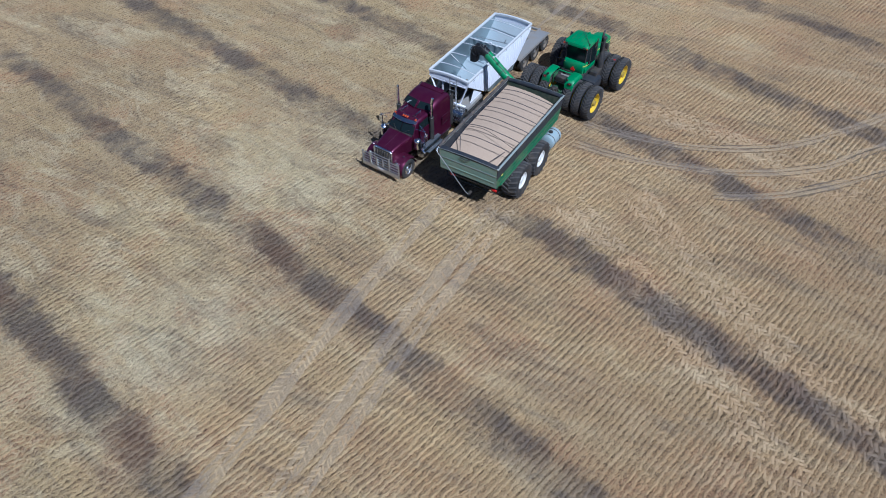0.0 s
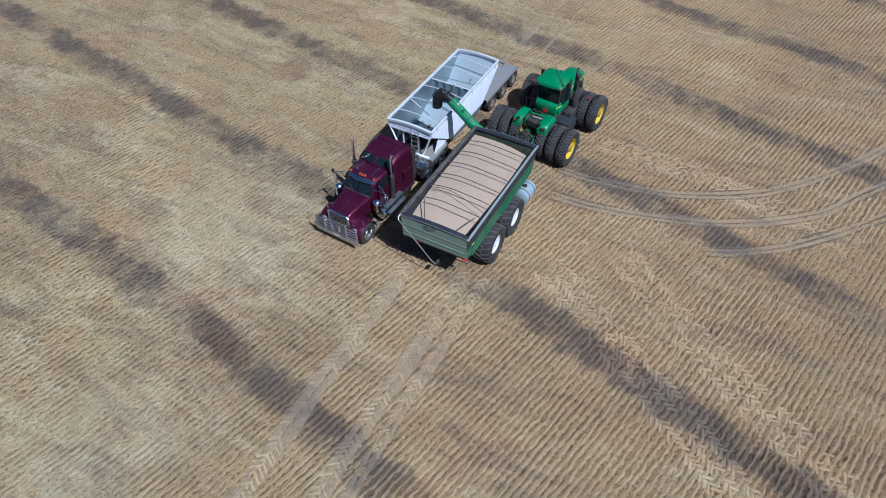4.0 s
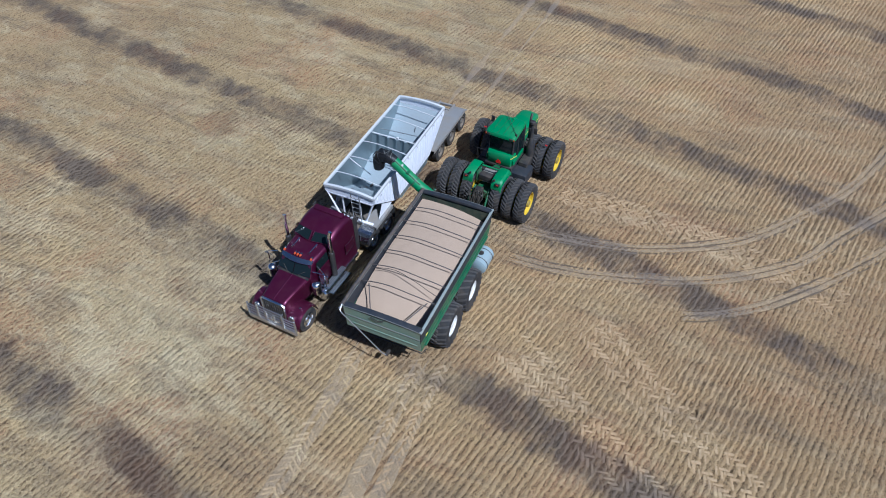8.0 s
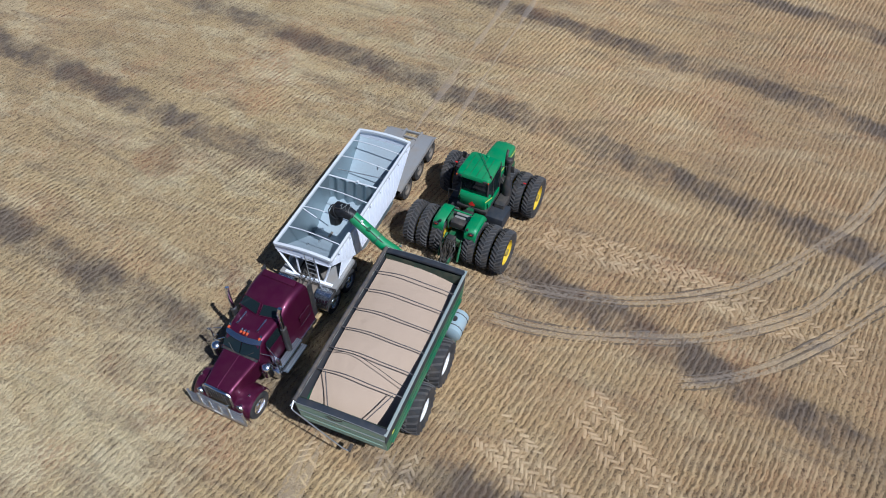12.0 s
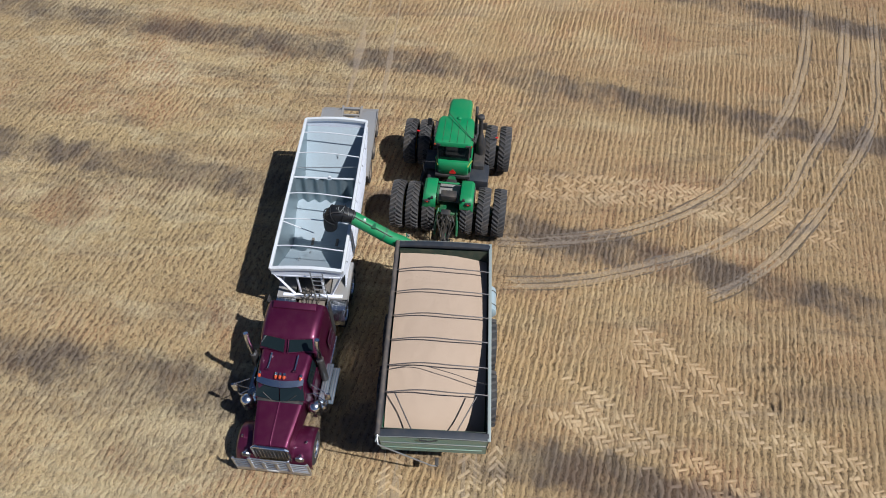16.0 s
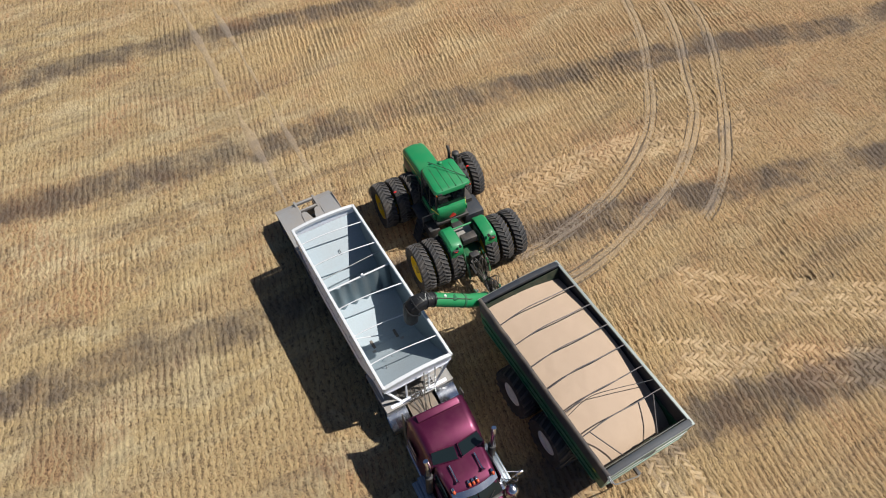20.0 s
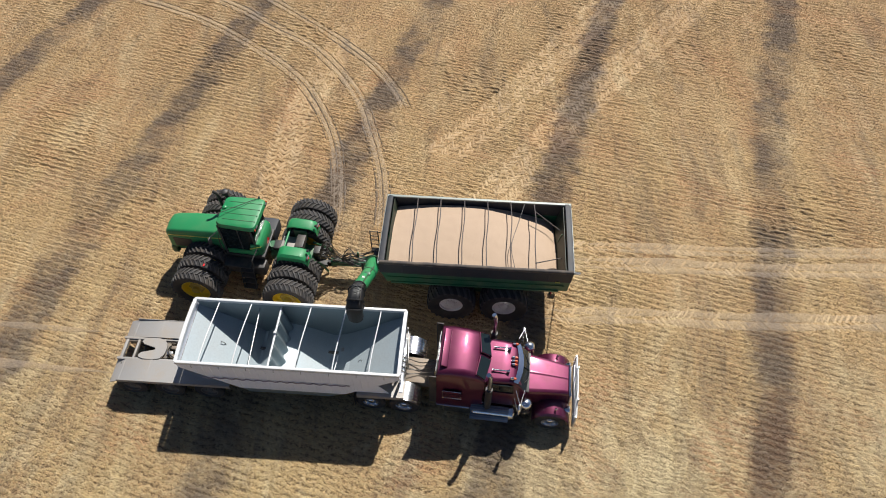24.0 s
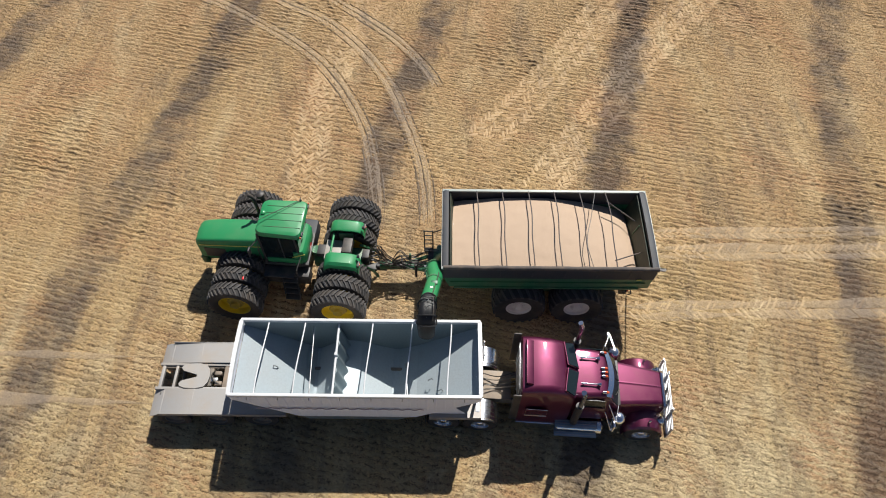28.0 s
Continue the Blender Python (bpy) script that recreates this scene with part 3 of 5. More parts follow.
# standing stalks on the rows
keep = inside & (clump + 0.35 * (thin - 0.5) + rng.normal(0, 0.12, k.shape) > 0.42)
px, py, flat, clump = px[keep], py[keep], flat[keep], clump[keep]
keep = ~flat | (rng.random(px.shape) < 0.3)
px, py, flat, clump = px[keep], py[keep], flat[keep], clump[keep]
BLADES = 2
px, py, flat, clump = (np.repeat(q, BLADES) for q in (px, py, flat, clump))
count = len(px)
px, py = px + rng.normal(0, 0.035, count), py + rng.normal(0, 0.03, count)
tall = rng.uniform(0.055, 0.10, count) * (0.75 + 0.5 * clump) * np.where(flat, 0.4, 1.0)
turn, lean, wide = rng.uniform(0, math.tau, count), rng.normal(0, 0.05, (count, 2)), rng.uniform(0.012, 0.028, count)
dx, dy = np.cos(turn) * wide, np.sin(turn) * wide
corners = np.empty((count, 3, 3))
corners[:, 0] = np.stack([px - dx, py - dy, np.full(count, -0.01)], 1)
corners[:, 1] = np.stack([px + dx, py + dy, np.full(count, -0.01)], 1)
corners[:, 2] = np.stack([px + lean[:, 0], py + lean[:, 1], tall], 1)
triangles("stubble", corners, stubble_mat, "short cut stalks of stubble standing in rows", "stubble")
count = 150000
px, py = rng.uniform(LOW[0], HIGH[0], count), rng.uniform(LOW[1], HIGH[1], count)
turn, half = rng.uniform(0, math.tau, count), rng.uniform(0.02, 0.06, count)
dx, dy, z = np.cos(turn) * half, np.sin(turn) * half, rng.uniform(0.012, 0.05, count)
corners[:count, 0] = np.stack([px - dx, py - dy, z], 1)
corners[:count, 1] = np.stack([px + dx - dy * 0.2, py + dy + dx * 0.2, z + 0.012], 1)
corners[:count, 2] = np.stack([px + dx + dy * 0.2, py + dy - dx * 0.2, z + rng.uniform(-0.01, 0.03, count)], 1)
more = 300000
px, py = rng.uniform(LOW[0], HIGH[0], more), rng.uniform(LOW[1], HIGH[1], more)
lie = np.clip(1 - (py + 3.0) / 9.0, 0.15, 1) * (0.55 + 0.45 * np.sin(px * 0.7 + 1.9 * np.sin(py * 0.33)) * np.sin(py * 0.9 + 1.3 * np.sin(px * 0.41)))
held = (rng.random(more) < lie) & ~near_track(px, py, 1.0)
px, py = px[held], py[held]
more = len(px)
turn, half, broad = rng.uniform(0, math.tau, more), rng.uniform(0.035, 0.085, more), rng.uniform(0.08, 0.24, more)
dx, dy, z = np.cos(turn) * half, np.sin(turn) * half, rng.uniform(0.015, 0.045, more)
wisps = np.empty((more, 3, 3))
wisps[:, 0] = np.stack([px - dx, py - dy, z], 1)
wisps[:, 1] = np.stack([px + dx - dy * broad, py + dy + dx * broad, z + rng.uniform(-0.006, 0.012, more)], 1)
wisps[:, 2] = np.stack([px + dx + dy * broad, py + dy - dx * broad, z + rng.uniform(-0.006, 0.012, more)], 1)
triangles("straw_mat", wisps, litter_mat, "wisps of matted straw lying over the stubble rows", "straw")
triangles("loose_straw", corners[:count].copy(), litter_mat, "loose broken straw lying between the stubble rows", "straw")

# ---- wheels of the road vehicles, built once ----
def road_tyre(radius=0.52, width=0.28, rim=0.29):
    bm = bmesh.new()
    w = width / 2
    prof = [(rim, -w * 0.8), (rim + 0.06, -w), (radius - 0.08, -w), (radius - 0.02, -w * 0.9), (radius, -w * 0.8)]
    for g in (-0.45, 0.0, 0.45):
        prof += [(radius, w * g - 0.014), (radius - 0.014, w * g - 0.01), (radius - 0.014, w * g + 0.01), (radius, w * g + 0.014)]
    prof += [(radius, w * 0.8), (radius - 0.02, w * 0.9), (radius - 0.08, w), (rim + 0.06, w), (rim, w * 0.8)]
    return lathe(bm, prof, 36, caps=False)


def put_wheel(rim_proto, tyre_protos, parent, m, name="wheel"):
    """A rim with its tyre meshes under it, on shared meshes."""
    w = again(rim_proto, name, parent, m)
    for proto, tyre_name, tm in tyre_protos:
        again(proto, tyre_name, w, tm)
    return w


stock = new("wheel_stock")
road_tyre_proto = part("tyre", road_tyre(), rubber, stock)
alloy_proto = disc(0.29, 0.26, chrome, 0.07, 10, "wheel", stock)
# trailer rims take the dark chassis colour to match their look in shadow
steel_proto = disc(0.29, 0.26, chassis, 0.10, 10, "wheel", stock)


# ---- the truck ----
truck = thing("semi_truck", pose(-0.5, 0.0, 0, 0, 0, -3.2), "polished maroon long-nosed truck with chrome bull bar and exhaust stacks", "truck")
for s in (-1, 1):
    part("chassis_rail", B((2.3, s * 0.42, 0.82), (7.6, 0.09, 0.26), 0.01), chassis, truck)
for x in (-1.35, 0.7, 1.4, 5.2):
    part("cross_member", B((x, 0, 0.80), (0.14, 0.75, 0.18), 0.01), chassis, truck)
part("rear_deck", B((0.95, 0, 1.0), (1.15, 0.95, 0.04), 0.01), tan_plate, truck, "dusty checker deck plate behind the sleeper")
part("fifth_wheel_plate", B((-0.55, 0, 1.05), (1.0, 0.9, 0.09), 0.03), chassis, truck)


def cab_ring(x, half, low, high, r, top_in=0.0, k=5):
    """A cross-section of the cab: flat sides, rounded shoulders."""
    pts = [(x, -half, low), (x, half, low)]
    hw = half - top_in
    pts += [(x, hw - r + r * math.cos(a), high - r + r * math.sin(a)) for a in (math.pi / 2 * j / k for j in range(k + 1))]
    pts += [(x, -hw + r - r * math.sin(a), high - r + r * math.cos(a)) for a in (math.pi / 2 * j / k for j in range(k + 1))]
    return pts


bm = bmesh.new()
loft(bm, [cab_ring(1.70, 1.02, 0.75, 2.68, 0.16, 0.06), cab_ring(1.75, 1.05, 0.72, 2.79, 0.2, 0.1), cab_ring(2.15, 1.06, 0.72, 2.87, 0.24, 0.12), cab_ring(2.6, 1.06, 0.72, 2.85, 0.26, 0.13), cab_ring(2.95, 1.06, 0.72, 2.75, 0.26, 0.14), cab_ring(3.14, 1.05, 0.72, 2.65, 0.22, 0.15), cab_ring(3.42, 1.03, 0.72, 2.46, 0.14, 0.14)])
for v in bm.verts:
    if v.co.x > 2.9:
        v.co.x -= 0.15 * (v.co.y / 1.05) ** 2 * (v.co.x - 2.9) / 0.46
sleeper = part("sleeper", bm, maroon, truck)
bm = bmesh.new()
loft(bm, [cab_ring(3.33, 0.93, 1.05, 2.45, 0.14, 0.12), cab_ring(3.8, 0.93, 1.05, 2.45, 0.16, 0.13), cab_ring(4.2, 0.91, 1.05, 2.42, 0.18, 0.14), cab_ring(4.36, 0.89, 1.05, 2.34, 0.16, 0.14), cab_ring(4.69, 0.86, 1.05, 1.81, 0.1, 0.06)])
cab = part("cab", bm, maroon, truck)
# roof windows of the sleeper: two panes that follow its sloped brow
for s in (-1, 1):
    part("brow_window", S([(3.09, s * 0.07, 2.73), (3.00, s * 0.76, 2.73), (3.28, s * 0.84, 2.54), (3.42, s * 0.08, 2.51)], 0.05), glass, sleeper, "dark tinted upper window")
    bm = bmesh.new()
    tube(bm, [(3.09, s * 0.05, 2.75), (2.99, s * 0.79, 2.75), (3.29, s * 0.87, 2.52), (3.43, s * 0.05, 2.50), (3.09, s * 0.05, 2.75)], 0.018, 6)
    part("window_trim", bm, maroon, sleeper)
    part("side_hatch", B((2.25, s * 1.065, 1.62), (0.62, 0.02, 0.52), 0.008), maroon, sleeper)
    bm = bmesh.new()
    tube(bm, [(1.93, s * 1.077, 1.37), (2.57, s * 1.077, 1.37), (2.57, s * 1.077, 1.87), (1.93, s * 1.077, 1.87), (1.93, s * 1.077, 1.37)], 0.007, 6)
    part("hatch_trim", bm, chrome, sleeper)
    part("side_skirt", B((2.4, s * 1.05, 0.66), (1.4, 0.06, 0.16), 0.015), chrome, sleeper, "chrome skirt rail")
    part("fairing", B((1.60, s * 1.0, 1.75), (0.24, 0.04, 1.9), 0.015), black, sleeper, "dark side fairing at the sleeper's rear edge")
    part("cab_door", B((3.85, s * 0.925, 1.5), (0.86, 0.03, 0.86), 0.012), maroon, cab)
    part("side_window", S([(3.5, s * 0.895, 1.93), (4.28, s * 0.885, 1.93), (4.22, s * 0.835, 2.28), (3.5, s * 0.835, 2.30)], 0.03), glass, cab, "dark side window")
    part("door_handle", B((3.52, s * 0.95, 1.62), (0.14, 0.03, 0.04), 0.01), chrome, cab)
    part("grab_rail", T([(3.45, s * 0.99, 1.2), (3.45, s * 0.99, 2.1)], 0.018), chrome, cab)
# roof deflector box at the rear of the sleeper
bm = bmesh.new()
prism(bm, [(1.82, 2.80), (2.06, 2.83), (2.05, 2.90), (1.84, 2.97)], -0.70, 0.70, 0.02)
part("roof_deflector", bm, maroon, sleeper)
part("rear_wall_panel", B((1.675, 0, 2.0), (0.03, 1.5, 1.2), 0.01), steel, sleeper, "ribbed bare metal rear wall")
for y in (-0.6, -0.3, 0.0, 0.3, 0.6):
    part("rear_rib", B((1.655, y, 2.0), (0.03, 0.05, 1.15), 0.008), steel, sleeper)
# windscreen of two panes and chrome sun visor
for s in (-1, 1):
    part("windscreen", S([(4.41, s * 0.02, 2.28), (4.37, s * 0.71, 2.26), (4.66, s * 0.77, 1.84), (4.75, s * 0.02, 1.85)], 0.035), glass, cab, "dark raked windscreen pane")
    part("wiper", T([(4.76, s * 0.25, 1.86), (4.60, s * 0.52, 2.02)], 0.010, 6), black, cab)
bm = bmesh.new()
loft(bm, [[(4.35 - 0.12 * (y / 0.73) ** 2, y, 2.41), (4.53 - 0.14 * (y / 0.73) ** 2, y, 2.315), (4.53 - 0.14 * (y / 0.73) ** 2, y, 2.30), (4.35 - 0.12 * (y / 0.73) ** 2, y, 2.37)] for y in np.linspace(-0.73, 0.73, 13)])
part("sun_visor", bm, chrome, cab, "polished drop visor over the windscreen")
for y in (-0.64, -0.13, 0.0, 0.13, 0.64):
    bm = bmesh.new()
    tube(bm, [(4.11, y, 2.44), (4.14, y, 2.475), (4.22, y, 2.475)], [0.02, 0.045, 0.05], 10)
    light = part("marker_light", bm, chrome, cab)
    part("lens", T([(4.22, y, 2.475), (4.29, y, 2.468), (4.32, y, 2.46)], [0.05, 0.045, 0.015], 10), amber, light, "amber lens")
for y in (-0.42, 0.42):
    bm = bmesh.new()
    tube(bm, [(3.50, y, 2.53), (3.95, y, 2.53), (4.03, y, 2.53), (4.07, y, 2.53)], [0.03, 0.02, 0.045, 0.075], 12)
    tube(bm, [(3.56, y, 2.44), (3.56, y, 2.54)], 0.02, 6)
    tube(bm, [(4.00, y, 2.44), (4.00, y, 2.54)], 0.02, 6)
    part("air_horn", bm, chrome, cab, "chrome trumpet horn")


# bonnet: tapers to the grille, with a crease along the middle
def hood_ring(x, half, low, high, crown, r=0.1):
    right = [(x, half - r - 0.05, high + 0.004), (x, half - r, high), (x, half - r * 0.35, high - r * 0.3), (x, half, high - r), (x, half, high - r - 0.06), (x, half, low)]
    return [(x, -y, z) for x, y, z in right[::-1]] + [(x, -0.06, high + crown), (x, -0.015, high + crown), (x, 0, high + crown + 0.007), (x, 0.015, high + crown), (x, 0.06, high + crown)] + right


bm = bmesh.new()
loft(bm, [hood_ring(4.67, 0.745, 0.95, 1.80, 0.012), hood_ring(4.80, 0.725, 0.95, 1.79, 0.012), hood_ring(5.4, 0.65, 0.95, 1.73, 0.012), hood_ring(5.93, 0.58, 0.9, 1.66, 0.012), hood_ring(6.10, 0.565, 0.85, 1.62, 0.012), hood_ring(6.15, 0.555, 0.85, 1.54, 0.01)])
hood = part("bonnet", bm, maroon, truck)
part("cowl", B((4.735, 0, 1.775), (0.10, 1.46, 0.08), 0.02), black, cab)
part("grille", B((6.17, 0, 1.18), (0.06, 1.02, 0.74), 0.02), black, truck, "dark grille mesh")
bm = bmesh.new()
tube(bm, [(6.19, -0.54, 0.75), (6.19, -0.54, 1.55), (6.17, -0.47, 1.60), (6.17, 0.47, 1.60), (6.19, 0.54, 1.55), (6.19, 0.54, 0.75)], 0.05, 8)
part("grille_surround", bm, chrome, truck)
for i in range(9):
    part("grille_bar", B((6.215, -0.44 + 0.11 * i, 1.16), (0.02, 0.022, 0.70), 0.004), chrome, truck)
for s in (-1, 1):
    # guard over the steered wheel
    bm = bmesh.new()
    rings = []
    for i in range(11):
        a = radians(-12 + 192 * i / 10)
        cx, cz, r = 5.64, 0.56, 0.62
        x, z = cx + r * 1.02 * math.cos(a), cz + r * math.sin(a)
        inner = 0.52 - 0.08 * max(0, math.cos(a))
        rings.append([(x, s * inner, z - 0.03), (x, s * inner, z + 0.05), (x, s * 0.92, z + 0.045), (x, s * 1.13, z + 0.01), (x, s * 1.19, z - 0.07), (x, s * 1.17, z - 0.09), (x, s * 1.1, z - 0.04)])
    loft(bm, rings)
    guard = part("front_guard", bm, maroon, truck)
    part("guard_lamp", T([(5.75, s * 1.0, 1.22), (5.75, s * 1.0, 1.30), (5.80, s * 1.0, 1.33)], [0.03, 0.035, 0.02], 8), chrome, guard)
    bm = bmesh.new()
    tube(bm, [(6.05, s * 0.83, 0.98), (6.2, s * 0.83, 0.98), (6.24, s * 0.83, 0.98)], [0.08, 0.15, 0.14], 14)
    part("headlight", bm, chrome, truck, "round chrome headlight pod")
    # air cleaner, mirror, stack, steps, tank
    bm = bmesh.new()
    lathe(bm, [(0.02, -0.30), (0.19, -0.28), (0.19, 0.10), (0.20, 0.12), (0.19, 0.20), (0.12, 0.27), (0.02, 0.30)], 24, Matrix.Translation((4.72, s * 1.08, 1.50)) @ Matrix.Rotation(radians(90), 4, "X"))
    part("air_cleaner", bm, chrome, truck, "chrome air cleaner drum")
    bm = bmesh.new()
    for z0, z1 in ((1.55, 1.45), (2.15, 2.2)):
        tube(bm, [(4.32, s * 0.95, z0 + 0.15), (4.50, s * 1.42, z1)], 0.016, 6)
        tube(bm, [(4.62, s * 0.9, z0 + 0.1), (4.50, s * 1.42, z1)], 0.012, 6)
    tube(bm, [(4.50, s * 1.42, 1.40), (4.50, s * 1.42, 2.25)], 0.016, 6)
    arm = part("mirror_bracket", bm, chrome, truck)
    part("mirror", B((4.48, s * 1.45, 1.9), (0.07, 0.20, 0.42), 0.03), chrome, arm)
    bm = bmesh.new()
    tube(bm, [(3.46, s * 1.06, 1.0), (3.47, s * 1.07, 3.05), (3.46, s * 1.07, 3.24), (3.39, s * 1.10, 3.44)], 0.075, 14)
    stack = part("exhaust_pipe", bm, chrome, truck, "chrome exhaust stack with curved tip")
    part("heat_shield", T([(3.46, s * 1.06, 1.05), (3.46, s * 1.06, 2.35)], 0.12, 14), black, stack, "perforated dark heat shield")
    tank = part("fuel_tank", T([(2.95, s * 0.98, 0.62), (3.0, s * 0.98, 0.62), (4.35, s * 0.98, 0.62), (4.40, s * 0.98, 0.62)], [0.25, 0.30, 0.30, 0.25], 20), chrome, truck)
    for i, (y, z) in enumerate(((1.12, 0.98), (1.30, 0.72))):
        part("step_plate", B((3.55, s * y, z), (1.3, 0.26, 0.05), 0.012), blue_steel, tank, "polished step plate")
        for j in range(3):
            part("step_rib", B((3.55, s * (y - 0.08 + 0.08 * j), z + 0.032), (1.25, 0.03, 0.014), 0.004), steel, tank)
    part("battery_box", B((2.45, s * 0.9, 0.55), (0.9, 0.4, 0.42), 0.03), chrome, truck)
    # half-round guard ahead of the driven wheels
    bm = bmesh.new()
    rings = []
    for i in range(9):
        a = radians(8 + 100 * i / 8)
        x, z = 0.58 + 0.60 * math.cos(a), 0.55 + 0.62 * math.sin(a)
        rings.append([(x, s * 0.56, z), (x, s * 1.24, z), (x, s * 1.24, z - 0.02), (x, s * 0.56, z - 0.02)])
    loft(bm, rings)
    half = part("half_guard", bm, chrome, truck, "polished half-round mudguard")
    for i in range(5):
        y = s * (0.66 + 0.13 * i)
        bm = bmesh.new()
        tube(bm, [(0.58 + 0.605 * math.cos(a), y, 0.55 + 0.625 * math.sin(a)) for a in (radians(10 + 96 * j / 8) for j in range(9))], 0.012, 6)
        part("guard_rib", bm, chrome, half)
# bull bar of polished bars
bar = part("bull_bar", B((6.44, 0, 0.48), (0.08, 2.34, 0.24), 0.03), satin, truck, "polished alloy bull bar")
for z, half in ((0.72, 1.18), (0.88, 1.18), (1.04, 1.17), (1.20, 1.15), (1.36, 0.62)):
    part("bar", T([(6.400, -half, z), (6.460, -half + 0.06, z), (6.470, 0, z), (6.460, half - 0.06, z), (6.400, half, z)], 0.024, 10), satin, bar)
for y in (-0.60, -0.2, 0.2, 0.60):
    part("upright", B((6.485, y, 0.98), (0.04, 0.09, 0.90 if abs(y) > 0.3 else 0.5), 0.012), satin, bar)
for y in (-1.15, 1.15):
    part("upright", B((6.440, y, 0.86), (0.05, 0.07, 0.72), 0.012), satin, bar)
part("number_plate", B((6.490, 0.0, 0.54), (0.012, 0.36, 0.11), 0.002), white_rim, bar, "small pale plate")
# hoses between the sleeper and the trailer
for i, y in enumerate((-0.22, -0.08, 0.1, 0.24)):
    part("air_hose", T(curve_points([(1.64, y, 1.55), (1.1, y * 0.7, 1.12 + 0.05 * i), (0.6, y * 1.2, 1.2), (0.25, y, 1.5)], 8), 0.018, 6), hose if i % 2 else chassis, truck)
# wheels
for s in (-1, 1):
    flip = pose(0, 0, 0, 0, 0, 0 if s > 0 else 180)
    put_wheel(alloy_proto, [(road_tyre_proto, "tyre", Matrix())], truck, pose(5.64, s * 1.04, 0.52) @ flip)
    for x in (-0.56, 0.60):
        put_wheel(alloy_proto, [(road_tyre_proto, "tyre", Matrix()), (road_tyre_proto, "inner_tyre", pose(0, -0.33, 0))], truck, pose(x, s * 1.06, 0.52) @ flip)
for x, w in ((-0.56, 2.0), (0.60, 2.0), (5.64, 2.0)):
    part("axle", T([(x, -w / 2, 0.52), (x, w / 2, 0.52)], 0.07, 10), chassis, truck)


# ---- the grain trailer ----
trailer = thing("grain_trailer", pose(0, 0, 0), "white ribbed grain tipper trailer, open top, with a turntable deck behind", "trailer")
RIM, LEN, HALF = 2.84, 7.36, 1.22
SIDE = [(-0.06, RIM), (-0.06, 2.52), (-1.95, 1.22), (-5.55, 1.22), (-LEN + 0.06, 2.52), (-LEN + 0.06, RIM)]
for s in (-1, 1):
    wall = part("side_wall", P(SIDE, s * (HALF - 0.015), s * (HALF + 0.015)), tub_white, trailer, "white sheet side with pressed ribs")
    for i in range(27):
        x = -0.3 - i * 0.26
        low = 1.26 + max(0, x + 1.95) * 0.70
        if x < -5.55:
            low = 1.26 + (-5.55 - x) * 0.75
        part("rib", B((x, s * (HALF + 0.022), (low + 2.70) / 2 + 0.01), (0.07, 0.018, 2.70 - low - 0.04), 0.008), tub_white, wall)
    bm = bmesh.new()
    rings = []
    for i in range(90):
        x = -1.7 - 5.0 * i / 89
        z = 1.92 + 0.04 * math.sin(i * 0.95)
        rings.append([(x, s * (HALF + 0.046), z - 0.03), (x, s * (HALF + 0.049), z - 0.03), (x, s * (HALF + 0.049), z + 0.03), (x, s * (HALF + 0.046), z + 0.03)])
    loft(bm, rings)
    if s < 0:
        part("painted_wave", bm, purple, wall, "faded grey-purple wavy stripe")
    else:
        bm.free()
    rail = part("top_rail", B((-LEN / 2, s * 1.215, RIM - 0.02), (LEN, 0.10, 0.14), 0.03), silver, trailer, "white top rail")
    for i in range(8):
        part("tarp_hook", T([(-0.5 - i * 0.9, s * 1.27, RIM - 0.05), (-0.5 - i * 0.9, s * 1.32, RIM - 0.09), (-0.5 - i * 0.9, s * 1.31, RIM - 0.14)], 0.012, 6), steel, rail)
for x, out in ((-0.03, 1), (-LEN + 0.03, -1)):
    bm = bmesh.new()
    loft(bm, [[(x - 0.06, y, RIM - 0.09 + h), (x + 0.06, y, RIM - 0.09 + h), (x + 0.06, y, RIM + 0.03 + h), (x - 0.06, y, RIM + 0.03 + h)] for y, h in ((y, 0.10 * (1 - (y / 1.2) ** 2)) for y in np.linspace(-1.2, 1.2, 13))])
    part("end_rail", bm, silver, trailer, "white arched end rail")
    part("end_wall", S([(x, -HALF, 2.50), (x, HALF, 2.50), (x, HALF, RIM - 0.03), (x, -HALF, RIM - 0.03)], 0.02), tub_white, trailer)
# hopper floors: two pits with a ridge between, and a corrugated divider
MID = -4.36
for x0, x1, z0, z1 in ((-0.06, -1.95, 2.52, 1.22), (-3.75, -2.75, 1.45, 0.92), (-1.95, -2.55, 1.22, 0.92), (-4.55, -5.15, 1.45, 0.92), (-LEN + 0.06, -5.55, 2.52, 1.22), (-5.55, -5.25, 1.22, 0.92), (-2.55, -2.75, 0.92, 0.92), (-5.15, -5.25, 0.92, 0.92), (-3.75, MID, 1.45, 1.60), (MID, -4.55, 1.60, 1.45)):
    part("floor_sheet", S([(x0, -HALF + 0.016, z0), (x1, -HALF + 0.016, z1), (x1, HALF - 0.016, z1), (x0, HALF - 0.016, z0)], 0.014), tub_floor, trailer, "worn zinc floor sheet, lightened in colour as sunlit")
for s in (-1, 1):
    part("inner_lining", P([(-0.08, RIM - 0.09), (-0.08, 2.50), (-1.95, 1.20), (-2.55, 0.90), (-5.27, 0.90), (-5.57, 1.20), (-LEN + 0.08, 2.50), (-LEN + 0.08, RIM - 0.09)], s * (HALF - 0.034), s * (HALF - 0.018)), tub_inside, trailer, "dull zinc lining, darkened in colour for shade")
bm = bmesh.new()
rings = []
